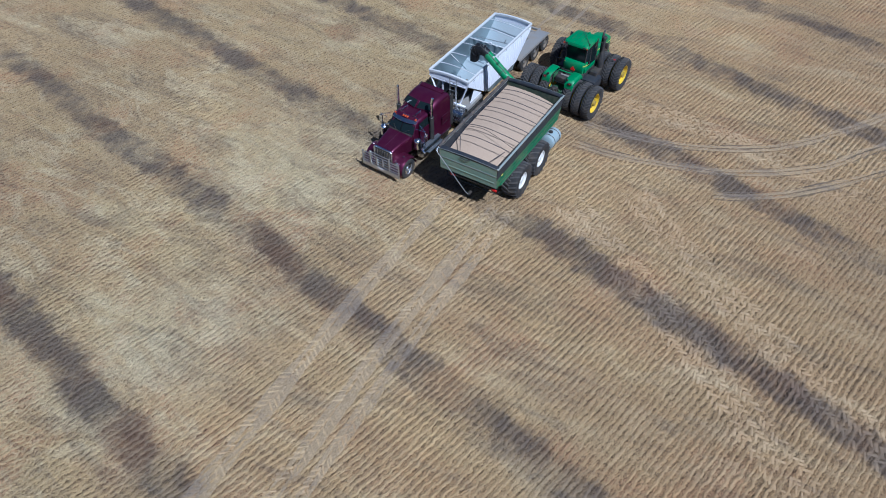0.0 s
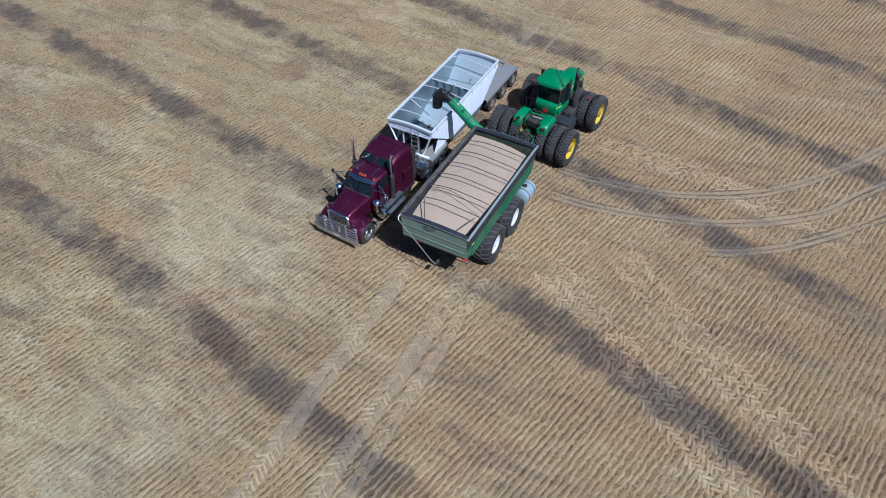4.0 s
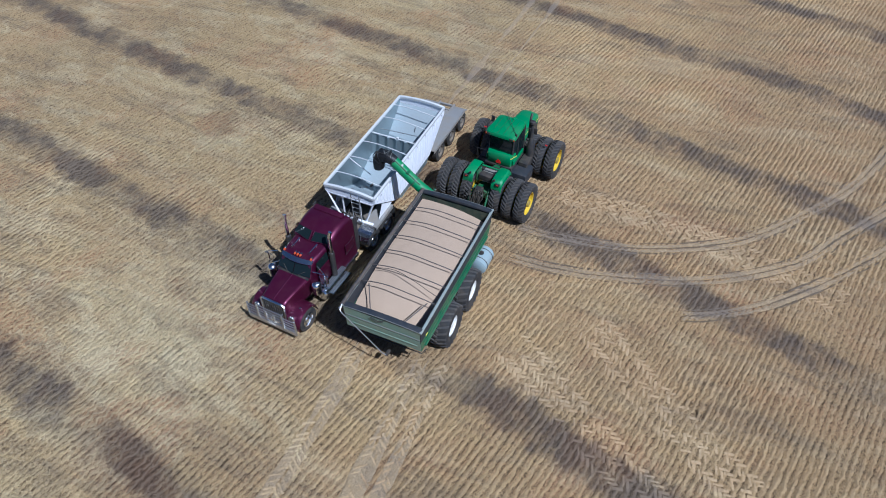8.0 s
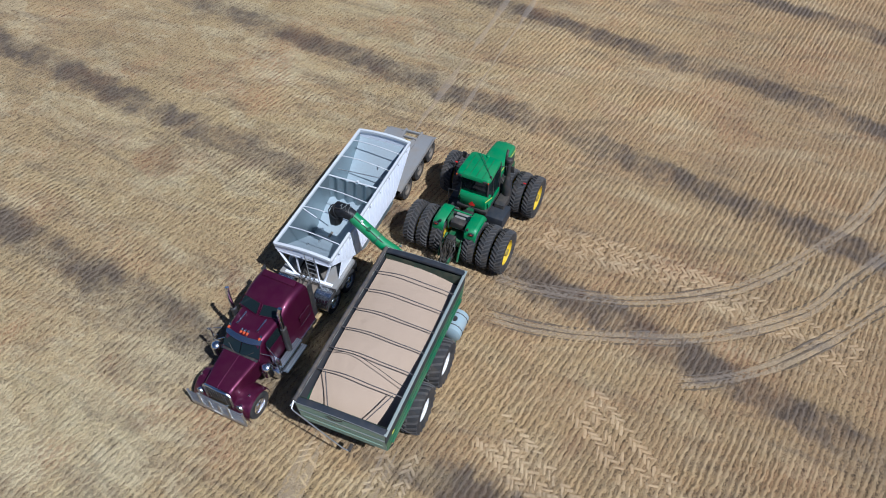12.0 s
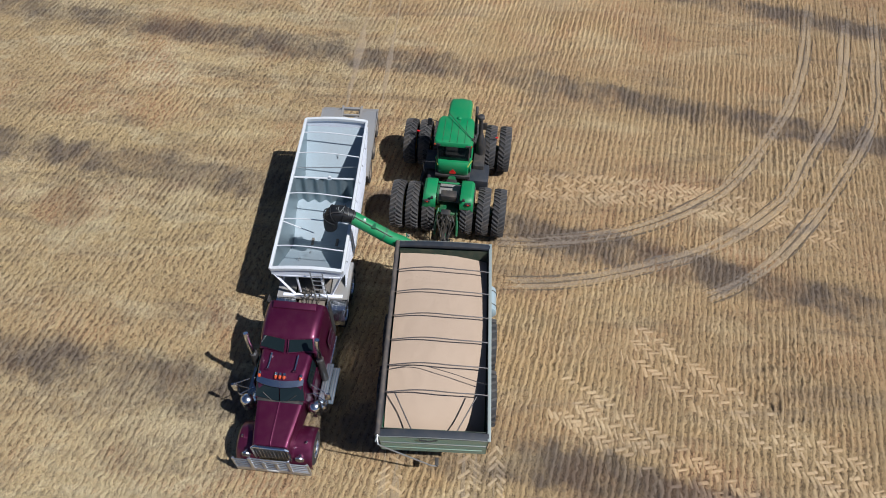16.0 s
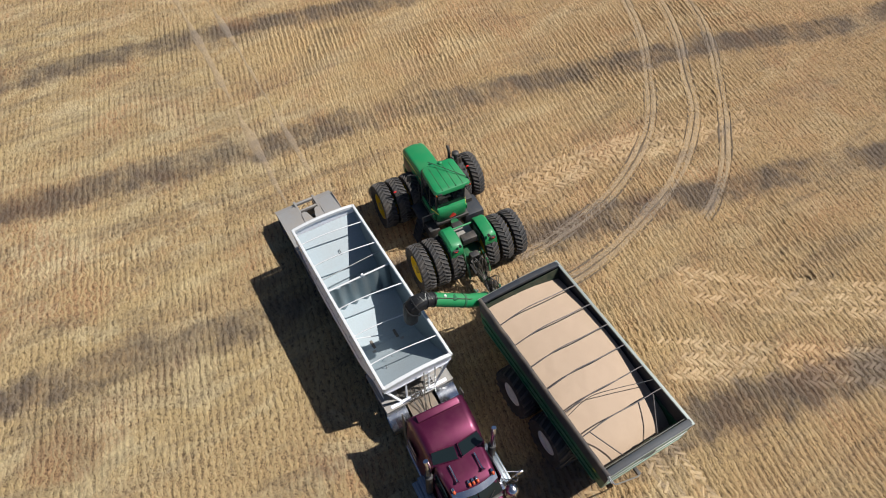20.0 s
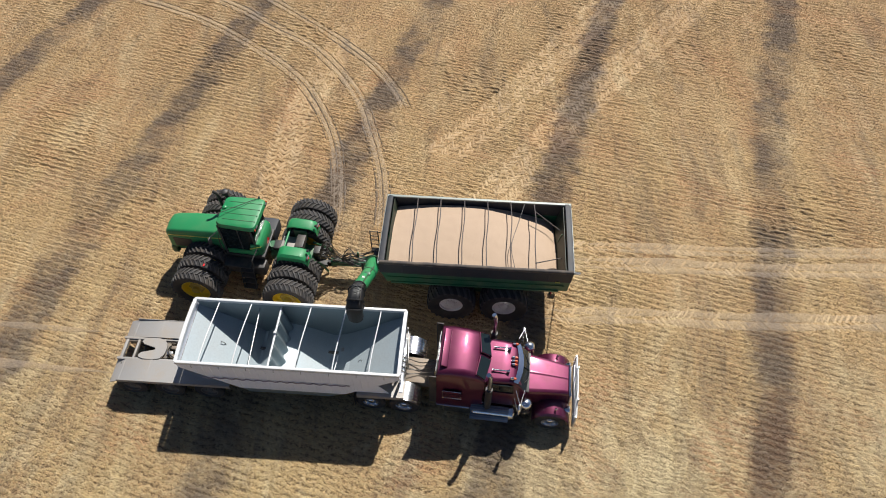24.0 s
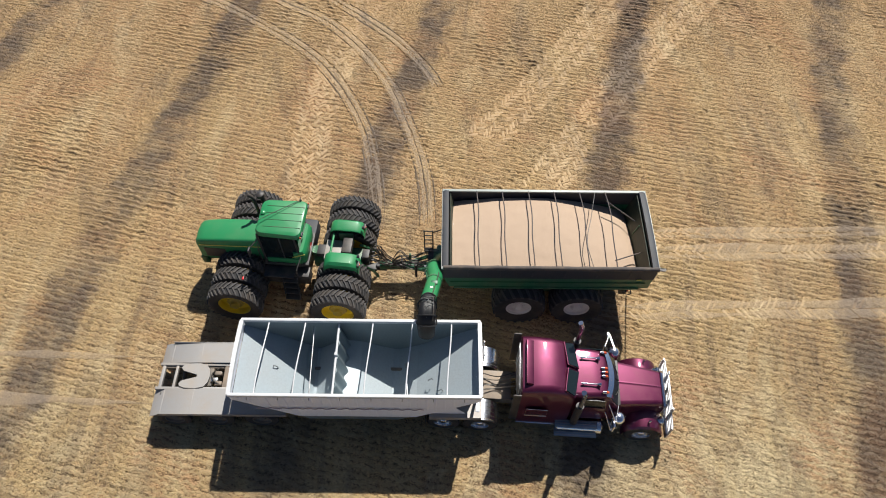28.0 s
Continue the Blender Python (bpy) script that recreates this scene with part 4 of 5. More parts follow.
for y in np.linspace(-1.18, 1.18, 73):
    w = 0.055 * math.sin(y * 14.0)
    rings.append([(MID + 0.20 + w, y, 1.46), (MID + w, y, 2.62), (MID + 0.012 + w, y, 2.62), (MID + 0.212 + w, y, 1.46)])
loft(bm, rings)
part("divider", bm, tub_inside, trailer, "corrugated zinc divider between the two bins")
part("divider_rail", T([(MID, -1.2, 2.66), (MID, 1.2, 2.66)], 0.035, 8), silver, trailer)
part("divider_latch", B((MID, 0.15, 2.72), (0.09, 0.10, 0.10), 0.02), silver, trailer)
for x, sag in ((-0.95, 0.10), (-2.15, 0.09), (-3.36, 0.10), (-5.43, 0.10), (-6.55, 0.08)):
    bm = bmesh.new()
    tube(bm, [(x + 0.06 * math.sin(y * 1.3), y, RIM - 0.04 + sag * (1 - (y / 1.2) ** 2)) for y in np.linspace(-1.2, 1.2, 15)], 0.021, 8)
    part("tarp_bow", bm, silver, trailer, "thin white curved bow across the top")
part("brace_bar", T([(-5.08, -1.2, 2.4), (-5.15, 1.2, 2.5)], 0.018, 8), steel, trailer)
part("brace_bar", T([(-2.25, -0.2, 2.0), (-2.15, -1.2, 2.75)], 0.018, 8), silver, trailer)
for x, y in ((-1.15, -0.6), (-1.45, -0.25), (-6.4, 0.1)):
    part("grab_loop", T([(x, y, 1.80), (x - 0.02, y, 1.90), (x - 0.12, y, 1.80), (x - 0.14, y, 1.70)] if x > -3 else [(x, y, 1.86), (x + 0.02, y, 1.96), (x + 0.12, y, 1.86), (x + 0.14, y, 1.74)], 0.016, 6), steel, trailer)
# bare frame under the front of the tub
for s in (-1, 1):
    part("front_strut", T([(-0.05, s * 1.14, 2.50), (-0.12, s * 0.66, 1.24)], 0.05, 4), tub_white, trailer)
    part("front_post", B((-0.12, s * 0.42, 1.85), (0.06, 0.06, 1.25), 0.01), tub_white, trailer)
    part("front_gusset", S([(-0.85, s * 1.12, 1.90), (-1.75, s * 1.12, 1.27), (-0.45, s * 1.12, 1.27)], 0.02), tub_white, trailer)
    part("main_rail", B((-5.0, s * 0.46, 0.86), (10.2, 0.10, 0.22), 0.01), chassis, trailer)
    # flat guards beside the truck's driven wheels
    part("front_mudguard", S([(0.05, s * 0.62, 1.22), (0.05, s * 1.24, 1.22), (-1.55, s * 1.24, 1.26), (-1.55, s * 0.62, 1.26)], 0.025), grey_plate, trailer, "flat grey sheet mudguard")
    part("front_mudguard_lip", B((-0.75, s * 1.245, 1.16), (1.6, 0.02, 0.18), 0.005), grey_plate, trailer)
    part("mud_flap", B((-1.66, s * 0.95, 0.75), (0.02, 0.6, 0.7), 0.005), rubber, trailer)
    part("landing_leg", B((-2.3, s * 0.55, 0.62), (0.14, 0.14, 0.9), 0.02), grey_plate, trailer)
part("front_beam", B((-0.06, 0, 1.20), (0.12, 2.1, 0.12), 0.015), tub_white, trailer)
part("front_beam", B((-0.04, 0, 2.44), (0.06, 2.2, 0.08), 0.015), tub_white, trailer)
part("coupling_plate", B((-0.6, 0, 1.13), (1.3, 1.2, 0.06), 0.02), chassis, trailer)
for y in (0.15, 0.55):
    part("ladder_rail", T([(0.06, y, 1.15), (0.10, y, 2.86)], 0.02, 8), steel, trailer)
for i in range(6):
    part("ladder_rung", T([(0.07 + 0.007 * i, 0.15, 1.3 + 0.27 * i), (0.07 + 0.007 * i, 0.55, 1.3 + 0.27 * i)], 0.016, 8), steel, trailer)
part("hose_coil", T(curve_points([(0.05, -0.3, 1.5), (0.12, -0.15, 1.35), (0.06, 0.0, 1.5), (0.12, -0.35, 1.65), (0.05, -0.2, 1.45)], 8), 0.02, 6), hose, trailer)
for x in (-2.65, -5.2):
    part("discharge_chute", B((x, 0, 0.84), (0.55, 1.1, 0.16), 0.03), grey_plate, trailer)
# turntable deck behind: two guard strips with bent ends, and the turntable between them
for y0, y1 in ((-1.17, -0.34), (0.56, 1.27)):
    strip = bmesh.new()
    rings = []
    for x, z in ((-10.30, 0.86), (-9.95, 1.02), (-9.0, 1.08), (-7.5, 1.10), (-6.0, 1.10)):
        rings.append([(x, y0, z), (x, y1, z), (x, y1, z - 0.03), (x, y0, z - 0.03)])
    loft(strip, rings)
    deck = part("wheel_cover", strip, grey_plate, trailer, "grey steel cover over the rear wheels")
    for x in (-9.95, -9.0, -7.9):
        part("weld_seam", B((x, (y0 + y1) / 2, 1.075 if x > -9.5 else 1.02), (0.02, y1 - y0 - 0.02, 0.012), 0.003), grey_plate, deck)
    yo = y0 if y0 < 0 else y1
    part("cover_lip", B((-8.0, yo, 1.02), (4.0, 0.02, 0.16), 0.005), grey_plate, deck)
for y in (-0.30, 0.52):
    part("deck_rail", B((-8.9, y, 0.95), (2.75, 0.09, 0.16), 0.01), grey_plate, trailer)
for x, w in ((-10.15, 0.10), (-9.72, 0.08), (-7.95, 0.45)):
    part("deck_cross", B((x, 0.11, 0.95), (w, 0.75, 0.12), 0.01), tan_plate if w > 0.2 else grey_plate, trailer)
bm = bmesh.new()
outline = [(-0.50, 0.27), (-0.46, 0.36), (-0.30, 0.41), (0.05, 0.43), (0.30, 0.37), (0.42, 0.22), (0.45, 0.0), (0.42, -0.22), (0.30, -0.37), (0.05, -0.43), (-0.30, -0.41), (-0.46, -0.36), (-0.50, -0.27), (-0.42, -0.17), (-0.18, -0.10), (0.02, -0.045), (0.04, 0.0), (0.02, 0.045), (-0.18, 0.10), (-0.42, 0.17)]
m = Matrix.Translation((-9.05, 0.11, 1.04))
loft(bm, [[m @ Vector((x, y, z)) for x, y in outline] for z in (-0.04, 0.03)])
part("turntable", bm, grey_plate, trailer, "dusty grey turntable plate with a notch")
part("turntable_base", B((-8.78, 0.11, 0.92), (0.5, 0.6, 0.10), 0.02), chassis, trailer)
for i, (x, y) in enumerate(((-8.45, 0.0), (-8.35, 0.22), (-8.3, -0.12))):
    part("air_tank" if i == 0 else "valve_block", B((x, y, 0.98), (0.22, 0.13, 0.14), 0.03), tan_plate if i else steel, trailer)
part("deck_hose", T(curve_points([(-8.2, -0.2, 1.0), (-8.45, -0.05, 1.10), (-8.55, 0.2, 1.02), (-8.3, 0.4, 1.05)], 8), 0.02, 6), hose, trailer)
for s in (-1, 1):
    flip = pose(0, 0, 0, 0, 0, 0 if s > 0 else 180)
    for x in (-9.62, -8.25, -6.85):
        put_wheel(steel_proto, [(road_tyre_proto, "tyre", Matrix()), (road_tyre_proto, "inner_tyre", pose(0, -0.32, 0))], trailer, pose(x, 0.05 + s * 1.06, 0.51) @ flip)
    part("side_marker", B((-8.9, 0.05 + s * 1.2, 0.92), (0.10, 0.03, 0.06), 0.01), amber, trailer)
    part("tail_lamp", B((-10.27, 0.05 + s * 0.9, 0.72), (0.04, 0.32, 0.10), 0.01), red_lens, trailer)
for x in (-9.62, -8.25, -6.85):
    part("axle", T([(x, -0.95, 0.51), (x, 1.05, 0.51)], 0.07, 10), chassis, trailer)

# ---- the tractor ----
tractor = thing("tractor", pose(-4.6, 4.62, 0, 0, 0, 176), "green articulated four-wheel-drive tractor on triple yellow-rimmed tyres", "tractor")
body, bars = lugged_tyre(0.96, 0.50, 32, 0.055, 0.20, 0.55)
field_tyre_proto = part("tyre", body, rubber, stock)
field_lug_proto = part("tread", bars, lug_rubber, stock)
yellow_rim_proto = disc(0.56, 0.36, yellow, 0.30, 10, "wheel", stock)
bm = bmesh.new()
lathe(bm, [(0.30, -0.02), (0.27, 0.06), (0.17, 0.09), (0.16, 0.20), (0.06, 0.22), (0.01, 0.22)], 20)
for i in range(6):
    a = math.tau * i / 6
    tube(bm, [(0.14 * math.cos(a), 0.04, 0.14 * math.sin(a)), (0.30 * math.cos(a), 0.04, 0.30 * math.sin(a))], 0.04, 6)
hub_proto = part("hub", bm, hub_yellow, stock)
field_tyre_proto.parent = yellow_rim_proto
for x in (0.0, 3.56):
    for s in (-1, 1):
        for y in (0.74, 1.37, 1.98):
            w = again(yellow_rim_proto, "wheel", tractor, pose(x, s * y, 0.95, 0, 17 * (y + x + s), 0 if s > 0 else 180))
            again(field_tyre_proto, "tyre", w, Matrix())
            again(field_lug_proto, "tread", w, Matrix())
            if y > 1.9:
                again(hub_proto, "hub", w, Matrix())
    part("axle", T([(x, -1.75, 0.95), (x, 1.75, 0.95)], 0.13, 12), dark_green, tractor)
    part("axle_housing", B((x, 0, 0.95), (0.6, 0.8, 0.55), 0.08), dark_green, tractor)


def nose_ring(x, half, low, high, r, crown=0.05):
    pts = [(x, -half, low), (x, -half, high - r)]
    pts += [(x, -half + r - r * math.cos(a), high - r + r * math.sin(a)) for a in (math.pi / 2 * j / 4 for j in range(1, 5))]
    pts += [(x, 0, high + crown)]
    pts += [(x, half - r + r * math.sin(a), high - r + r * math.cos(a)) for a in (math.pi / 2 * j / 4 for j in range(0, 4))]
    return pts + [(x, half, high - r), (x, half, low)]


# engine hood, rounded towards the nose
bm = bmesh.new()
loft(bm, [nose_ring(2.55, 0.47, 1.45, 2.52, 0.12), nose_ring(3.2, 0.48, 1.42, 2.48, 0.12), nose_ring(4.2, 0.48, 1.35, 2.40, 0.12), nose_ring(4.75, 0.47, 1.30, 2.33, 0.13), nose_ring(4.95, 0.45, 1.30, 2.27, 0.14), nose_ring(5.05, 0.42, 1.32, 2.18, 0.14)])
hood = part("hood", bm, green, tractor)
part("nose_grille", B((5.06, 0, 1.72), (0.06, 0.72, 0.74), 0.03), black, hood, "dark nose grille")
part("hood_vent", B((2.75, 0.22, 2.545), (0.32, 0.10, 0.02), 0.008), black, hood, "dark slot in the hood")
for s in (-1, 1):
    part("side_stripe", B((0, 0, 0), (2.3, 0.012, 0.035), 0.003, pose(3.8, s * 0.487, 2.12, 0, 3.0, 0)), yellow_line, hood, "yellow pin stripe")
    part("side_screen", B((4.45, s * 0.48, 1.65), (0.75, 0.02, 0.5), 0.008), black, hood, "dark side grille")
    part("engine_side", B((3.4, s * 0.42, 1.5), (1.9, 0.10, 0.5), 0.05), black, tractor)
part("front_frame", B((3.7, 0, 1.2), (2.6, 0.7, 0.42), 0.06), dark_green, tractor)
part("front_weight", B((5.0, 0, 1.05), (0.25, 0.9, 0.4), 0.05), dark_green, tractor)

# cab: sill, posts, panes, roof with pressed ribs
# black instead of green: the shade below the cab is put into the colour
part("cab_floor", B((1.95, 0, 1.50), (1.55, 1.40, 0.16), 0.04), black, tractor)
CAB = [(1.42, 0.60), (1.42, -0.60), (2.62, -0.66), (2.62, 0.66)]
for x, y in CAB:
    part("cab_post", T([(x, y, 1.55), (x + (0.02 if x > 2 else 0.06), y * 0.97, 3.2)], 0.045, 8), black, tractor)
panes = [
    ((1.42, -0.56, 2.18), (1.42, 0.56, 2.18), (1.36, 0.55, 3.12), (1.36, -0.55, 3.12)),
    ((2.62, -0.62, 1.75), (2.62, 0.62, 1.75), (2.64, 0.60, 3.12), (2.64, -0.60, 3.12)),
    ((1.45, -0.61, 1.8), (2.58, -0.665, 1.62), (2.60, -0.645, 3.12), (1.40, -0.59, 3.12)),
    ((1.45, 0.61, 1.8), (2.58, 0.665, 1.62), (2.60, 0.645, 3.12), (1.40, 0.59, 3.12)),
]
for c in panes:
    part("cab_pane", S(c, 0.02), glass, tractor, "dark tinted cab glass")
part("door_post", T([(1.95, -0.655, 1.6), (1.96, -0.63, 3.15)], 0.022, 6), black, tractor)
part("door_post", T([(1.95, 0.655, 1.6), (1.96, 0.63, 3.15)], 0.022, 6), black, tractor)
bm = bmesh.new()
rings = []
for z, grow in ((3.13, -0.07), (3.16, 0.0), (3.26, 0.01), (3.34, -0.03), (3.375, -0.12)):
    ring = []
    for x, y in rounded(1.52 + 2 * grow, 1.50 + 2 * grow, 0.20, 4):
        ring.append((1.93 + x, y * (1.0 - 0.09 * (x + 0.76) / 1.52), z))
    rings.append(ring)
loft(bm, rings)
roof = part("cab_roof", bm, green, tractor, "green roof with pressed ribs")
for y in (-0.42, -0.14, 0.14, 0.42):
    part("roof_rib", B((1.85, y, 3.375), (1.25, 0.022, 0.02), 0.006), dark_green, roof)
for s in (-1, 1):
    part("roof_lamp", B((1.16, s * 0.56, 3.24), (0.06, 0.16, 0.09), 0.02), black, roof)
    part("side_reflector", B((1.18, s * 0.70, 3.22), (0.05, 0.05, 0.08), 0.01), amber, roof)
part("aerial", T([(1.42, -0.70, 3.40), (2.68, 0.35, 3.52)], 0.012, 6), black, roof, "thin black aerial laid over the roof")
part("aerial_mount", T([(1.42, -0.72, 3.3), (1.42, -0.72, 3.44)], 0.035, 8), black, roof)
part("beacon_dome", T([(2.55, -0.1, 3.36), (2.55, -0.1, 3.42), (2.55, -0.1, 3.45)], [0.09, 0.08, 0.03], 12), green, roof)
# rounded lower back of the cab with the warning triangle
bm = bmesh.new()
rings = []
for z, back in ((1.52, 0.06), (1.6, 0.0), (2.02, -0.02), (2.16, 0.02), (2.22, 0.08)):
    rings.append([(1.22 + back, -0.46, z), (1.26 + back, -0.58, z), (1.60, -0.70, z), (1.64, -0.60, z), (1.64, 0.60, z), (1.60, 0.70, z), (1.26 + back, 0.58, z), (1.22 + back, 0.46, z)])
loft(bm, rings)
back = part("cab_back_panel", bm, green, tractor)
for s in (-1, 1):
    part("pin_stripe", B((0, 0, 0), (0.42, 0.012, 0.05), 0.004, pose(1.44, s * 0.662, 2.06, 0, 0, s * 20)), yellow_line, back, "yellow stripe")
    part("side_panel", B((1.95, s * 0.68, 1.77), (1.2, 0.05, 0.24), 0.02), green, tractor)
bm = bmesh.new()
loft(bm, [[(x, 0.15 * math.sin(a), 1.77 + 0.15 * math.cos(a)) for a in (0, math.tau / 3 - 0.28, math.tau / 3 + 0.28, -math.tau / 3 - 0.28, -math.tau / 3 + 0.28)] for x in (1.20, 1.218)])
part("warning_triangle", bm, red_lens, back, "red slow-vehicle triangle")
# exhaust, intake, steps, mirrors
part("muffler", T([(2.62, -1.02, 1.35), (2.66, -1.02, 1.5), (2.70, -1.0, 2.05), (2.78, -0.97, 2.45)], [0.15, 0.21, 0.20, 0.10], 14), black, tractor, "dark sooty muffler")
part("exhaust_pipe", T([(2.77, -0.97, 2.40), (2.84, -0.94, 3.05), (2.87, -0.93, 3.18)], 0.085, 12), black, tractor)
part("air_intake", T([(3.02, -0.74, 2.2), (3.05, -0.74, 3.2), (3.10, -0.74, 3.36), (3.22, -0.73, 3.46)], 0.06, 12), black, tractor)
part("intake_cap", T([(2.87, -0.93, 3.14), (2.87, -0.93, 3.19), (2.88, -0.93, 3.29), (2.88, -0.93, 3.34)], [0.10, 0.15, 0.14, 0.06], 14), black, tractor)
part("side_box", B((2.25, -0.98, 1.35), (0.8, 0.45, 0.42), 0.05), black, tractor, "dark battery box")
part("fuel_tank", B((1.72, -1.0, 1.04), (1.0, 0.88, 0.62), 0.12), collar_black, tractor)
# tank and platform in black too, standing in for the shade under the cab
part("left_tank", B((1.9, 0.80, 1.05), (1.5, 0.45, 0.5), 0.08), black, tractor)
platform = part("platform", B((2.15, 0.94, 1.40), (1.05, 0.46, 0.05), 0.015), black, tractor)
for i in range(4):
    part("step", B((1.78, -(-1.12 - 0.06 * i), 1.22 - 0.28 * i), (0.52, 0.24, 0.045), 0.01), black, platform)
for x in (1.52, 2.04):
    part("step_side", B((0, 0, 0), (0.03, 0.06, 1.05), 0.01, pose(x, 1.24, 0.86, 12, 0, 0)), black, platform)
part("hand_rail", T([(2.70, 0.74, 1.5), (2.72, 0.78, 2.3), (2.70, 0.72, 2.75)], 0.018, 8), black, platform)
part("hand_rail", T([(1.45, 1.18, 1.4), (1.42, 1.2, 2.0), (1.35, 0.72, 2.1)], 0.018, 8), black, platform)
for s in (-1, 1):
    arm = part("mirror_arm", T([(2.62, s * 0.66, 3.0), (2.85, s * 1.05, 2.95)], 0.016, 6), black, tractor)
    part("mirror", B((2.86, s * 1.1, 2.8), (0.05, 0.18, 0.34), 0.02), black, arm)
    arm = part("flasher_arm", T([(2.75, s * 0.7, 1.75), (3.1, s * 1.3, 1.92), (3.15, s * 1.55, 1.95)], 0.014, 6), black, tractor)
    part("flasher", B((3.15, s * 1.62, 1.96), (0.05, 0.12, 0.05), 0.015), red_lens, arm, "red side marker")
    # rounded rear fenders
    bm = bmesh.new()
    rings = []
    for x, z in ((-0.62, 1.72), (-0.60, 1.92), (-0.50, 2.06), (-0.30, 2.12), (0.30, 2.14), (0.46, 2.10), (0.56, 1.98), (0.58, 1.80)):
        ring = [(x, s * 0.46, z - 0.05), (x, s * 0.46, z), (x, s * 0.52, z + 0.03), (x, s * 0.86, z + 0.03), (x, s * 0.95, z - 0.05), (x, s * 0.97, z - 0.22), (x, s * 0.94, z - 0.23), (x, s * 0.90, z - 0.07)]
        rings.append(ring)
    loft(bm, rings)
    fender = part("rear_fender", bm, green, tractor)
    lamp_body = part("tail_light", B((-0.60, s * 0.78, 1.98), (0.09, 0.22, 0.12), 0.03), black, fender)
    part("lens", B((-0.65, s * 0.78, 1.98), (0.02, 0.08, 0.04), 0.008), red_lens, lamp_body, "red tail lens")
    part("work_light", T([(-0.55, s * 0.60, 2.18), (-0.63, s * 0.60, 2.18)], [0.05, 0.06], 10), black, fender)
    part("fender_bracket", B((0.0, s * 0.42, 1.75), (0.5, 0.06, 0.55), 0.02), dark_green, tractor)
# rear frame, hinge, tool box, hydraulics, hitch
part("rear_frame", B((0.25, 0, 1.12), (1.7, 0.66, 0.42), 0.06), dark_green, tractor)
part("hinge", T([(1.05, 0, 0.8), (1.05, 0, 1.55)], 0.16, 12), dark_green, tractor)
part("rear_cross_plate", B((0.25, 0, 1.58), (0.9, 0.80, 0.06), 0.015), grey_plate, tractor, "dusty plate between the fenders")
part("cross_tube", T([(0.42, -0.45, 1.95), (0.42, 0.45, 1.95)], 0.04, 8), green, tractor)
part("tool_box", B((-0.10, 0.0, 1.80), (0.34, 0.62, 0.30), 0.05), black, tractor, "dark box between the fenders")
part("drive_cover", B((0.82, 0, 1.48), (0.34, 0.42, 0.2), 0.04), black, tractor)
part("valve_stack", B((-0.72, 0.05, 1.35), (0.26, 0.36, 0.46), 0.04), black, tractor)
for i in range(9):
    y = -0.22 + 0.055 * i
    part("coupler", T([(-0.86, y, 1.3 + 0.05 * (i % 3)), (-0.98, y, 1.3 + 0.05 * (i % 3))], 0.022, 8), steel if i % 2 else black, tractor)
    pts = [(-0.98, y, 1.3 + 0.05 * (i % 3)), (-1.18, y * 1.5 + 0.05 * math.sin(i * 2.1), 1.42 + 0.08 * math.sin(i * 1.7)), (-1.5, y * 0.8, 1.02 + 0.1 * math.cos(i)), (-2.1, y * 0.5, 0.82)]
    part("hydraulic_hose", T(curve_points(pts, 8), 0.018, 6), hose, tractor)
for i in range(12):
    y, h = random.uniform(-0.34, 0.34), random.uniform(0.0, 0.22)
    pts = [(-0.80, y, 1.42), (-0.95 - 0.5 * h, y + random.uniform(-0.12, 0.12), 1.56 + h), (-1.22, y * 0.7 + random.uniform(-0.15, 0.15), 1.40 + 0.5 * h), (-1.12 - h, y * 0.5, 1.12), (-1.55, 0.3 * y, 0.98)]
    part("hydraulic_hose", T(curve_points(pts, 7), 0.02, 6), hose, tractor)
for s in (-1, 1):
    part("lift_arm", T([(-0.45, s * 0.36, 1.45), (-1.0, s * 0.42, 1.05), (-1.15, s * 0.42, 0.7)], 0.05, 8), dark_green, tractor)
part("drawbar_support", B((-0.6, 0, 0.62), (0.9, 0.28, 0.14), 0.03), black, tractor)
part("drawbar", B((-1.0, 0, 0.56), (0.8, 0.14, 0.07), 0.015), black, tractor)

# ---- the grain cart behind the tractor ----
cart = thing("grain_cart", pose(2.25, 4.57, 0), "green tandem-axle grain cart with dark collar, filled with grain", "grain cart")
L, W, TOP, BAND_Z, LOW_Z = 3.46, 1.56, 3.08, 2.46, 1.90
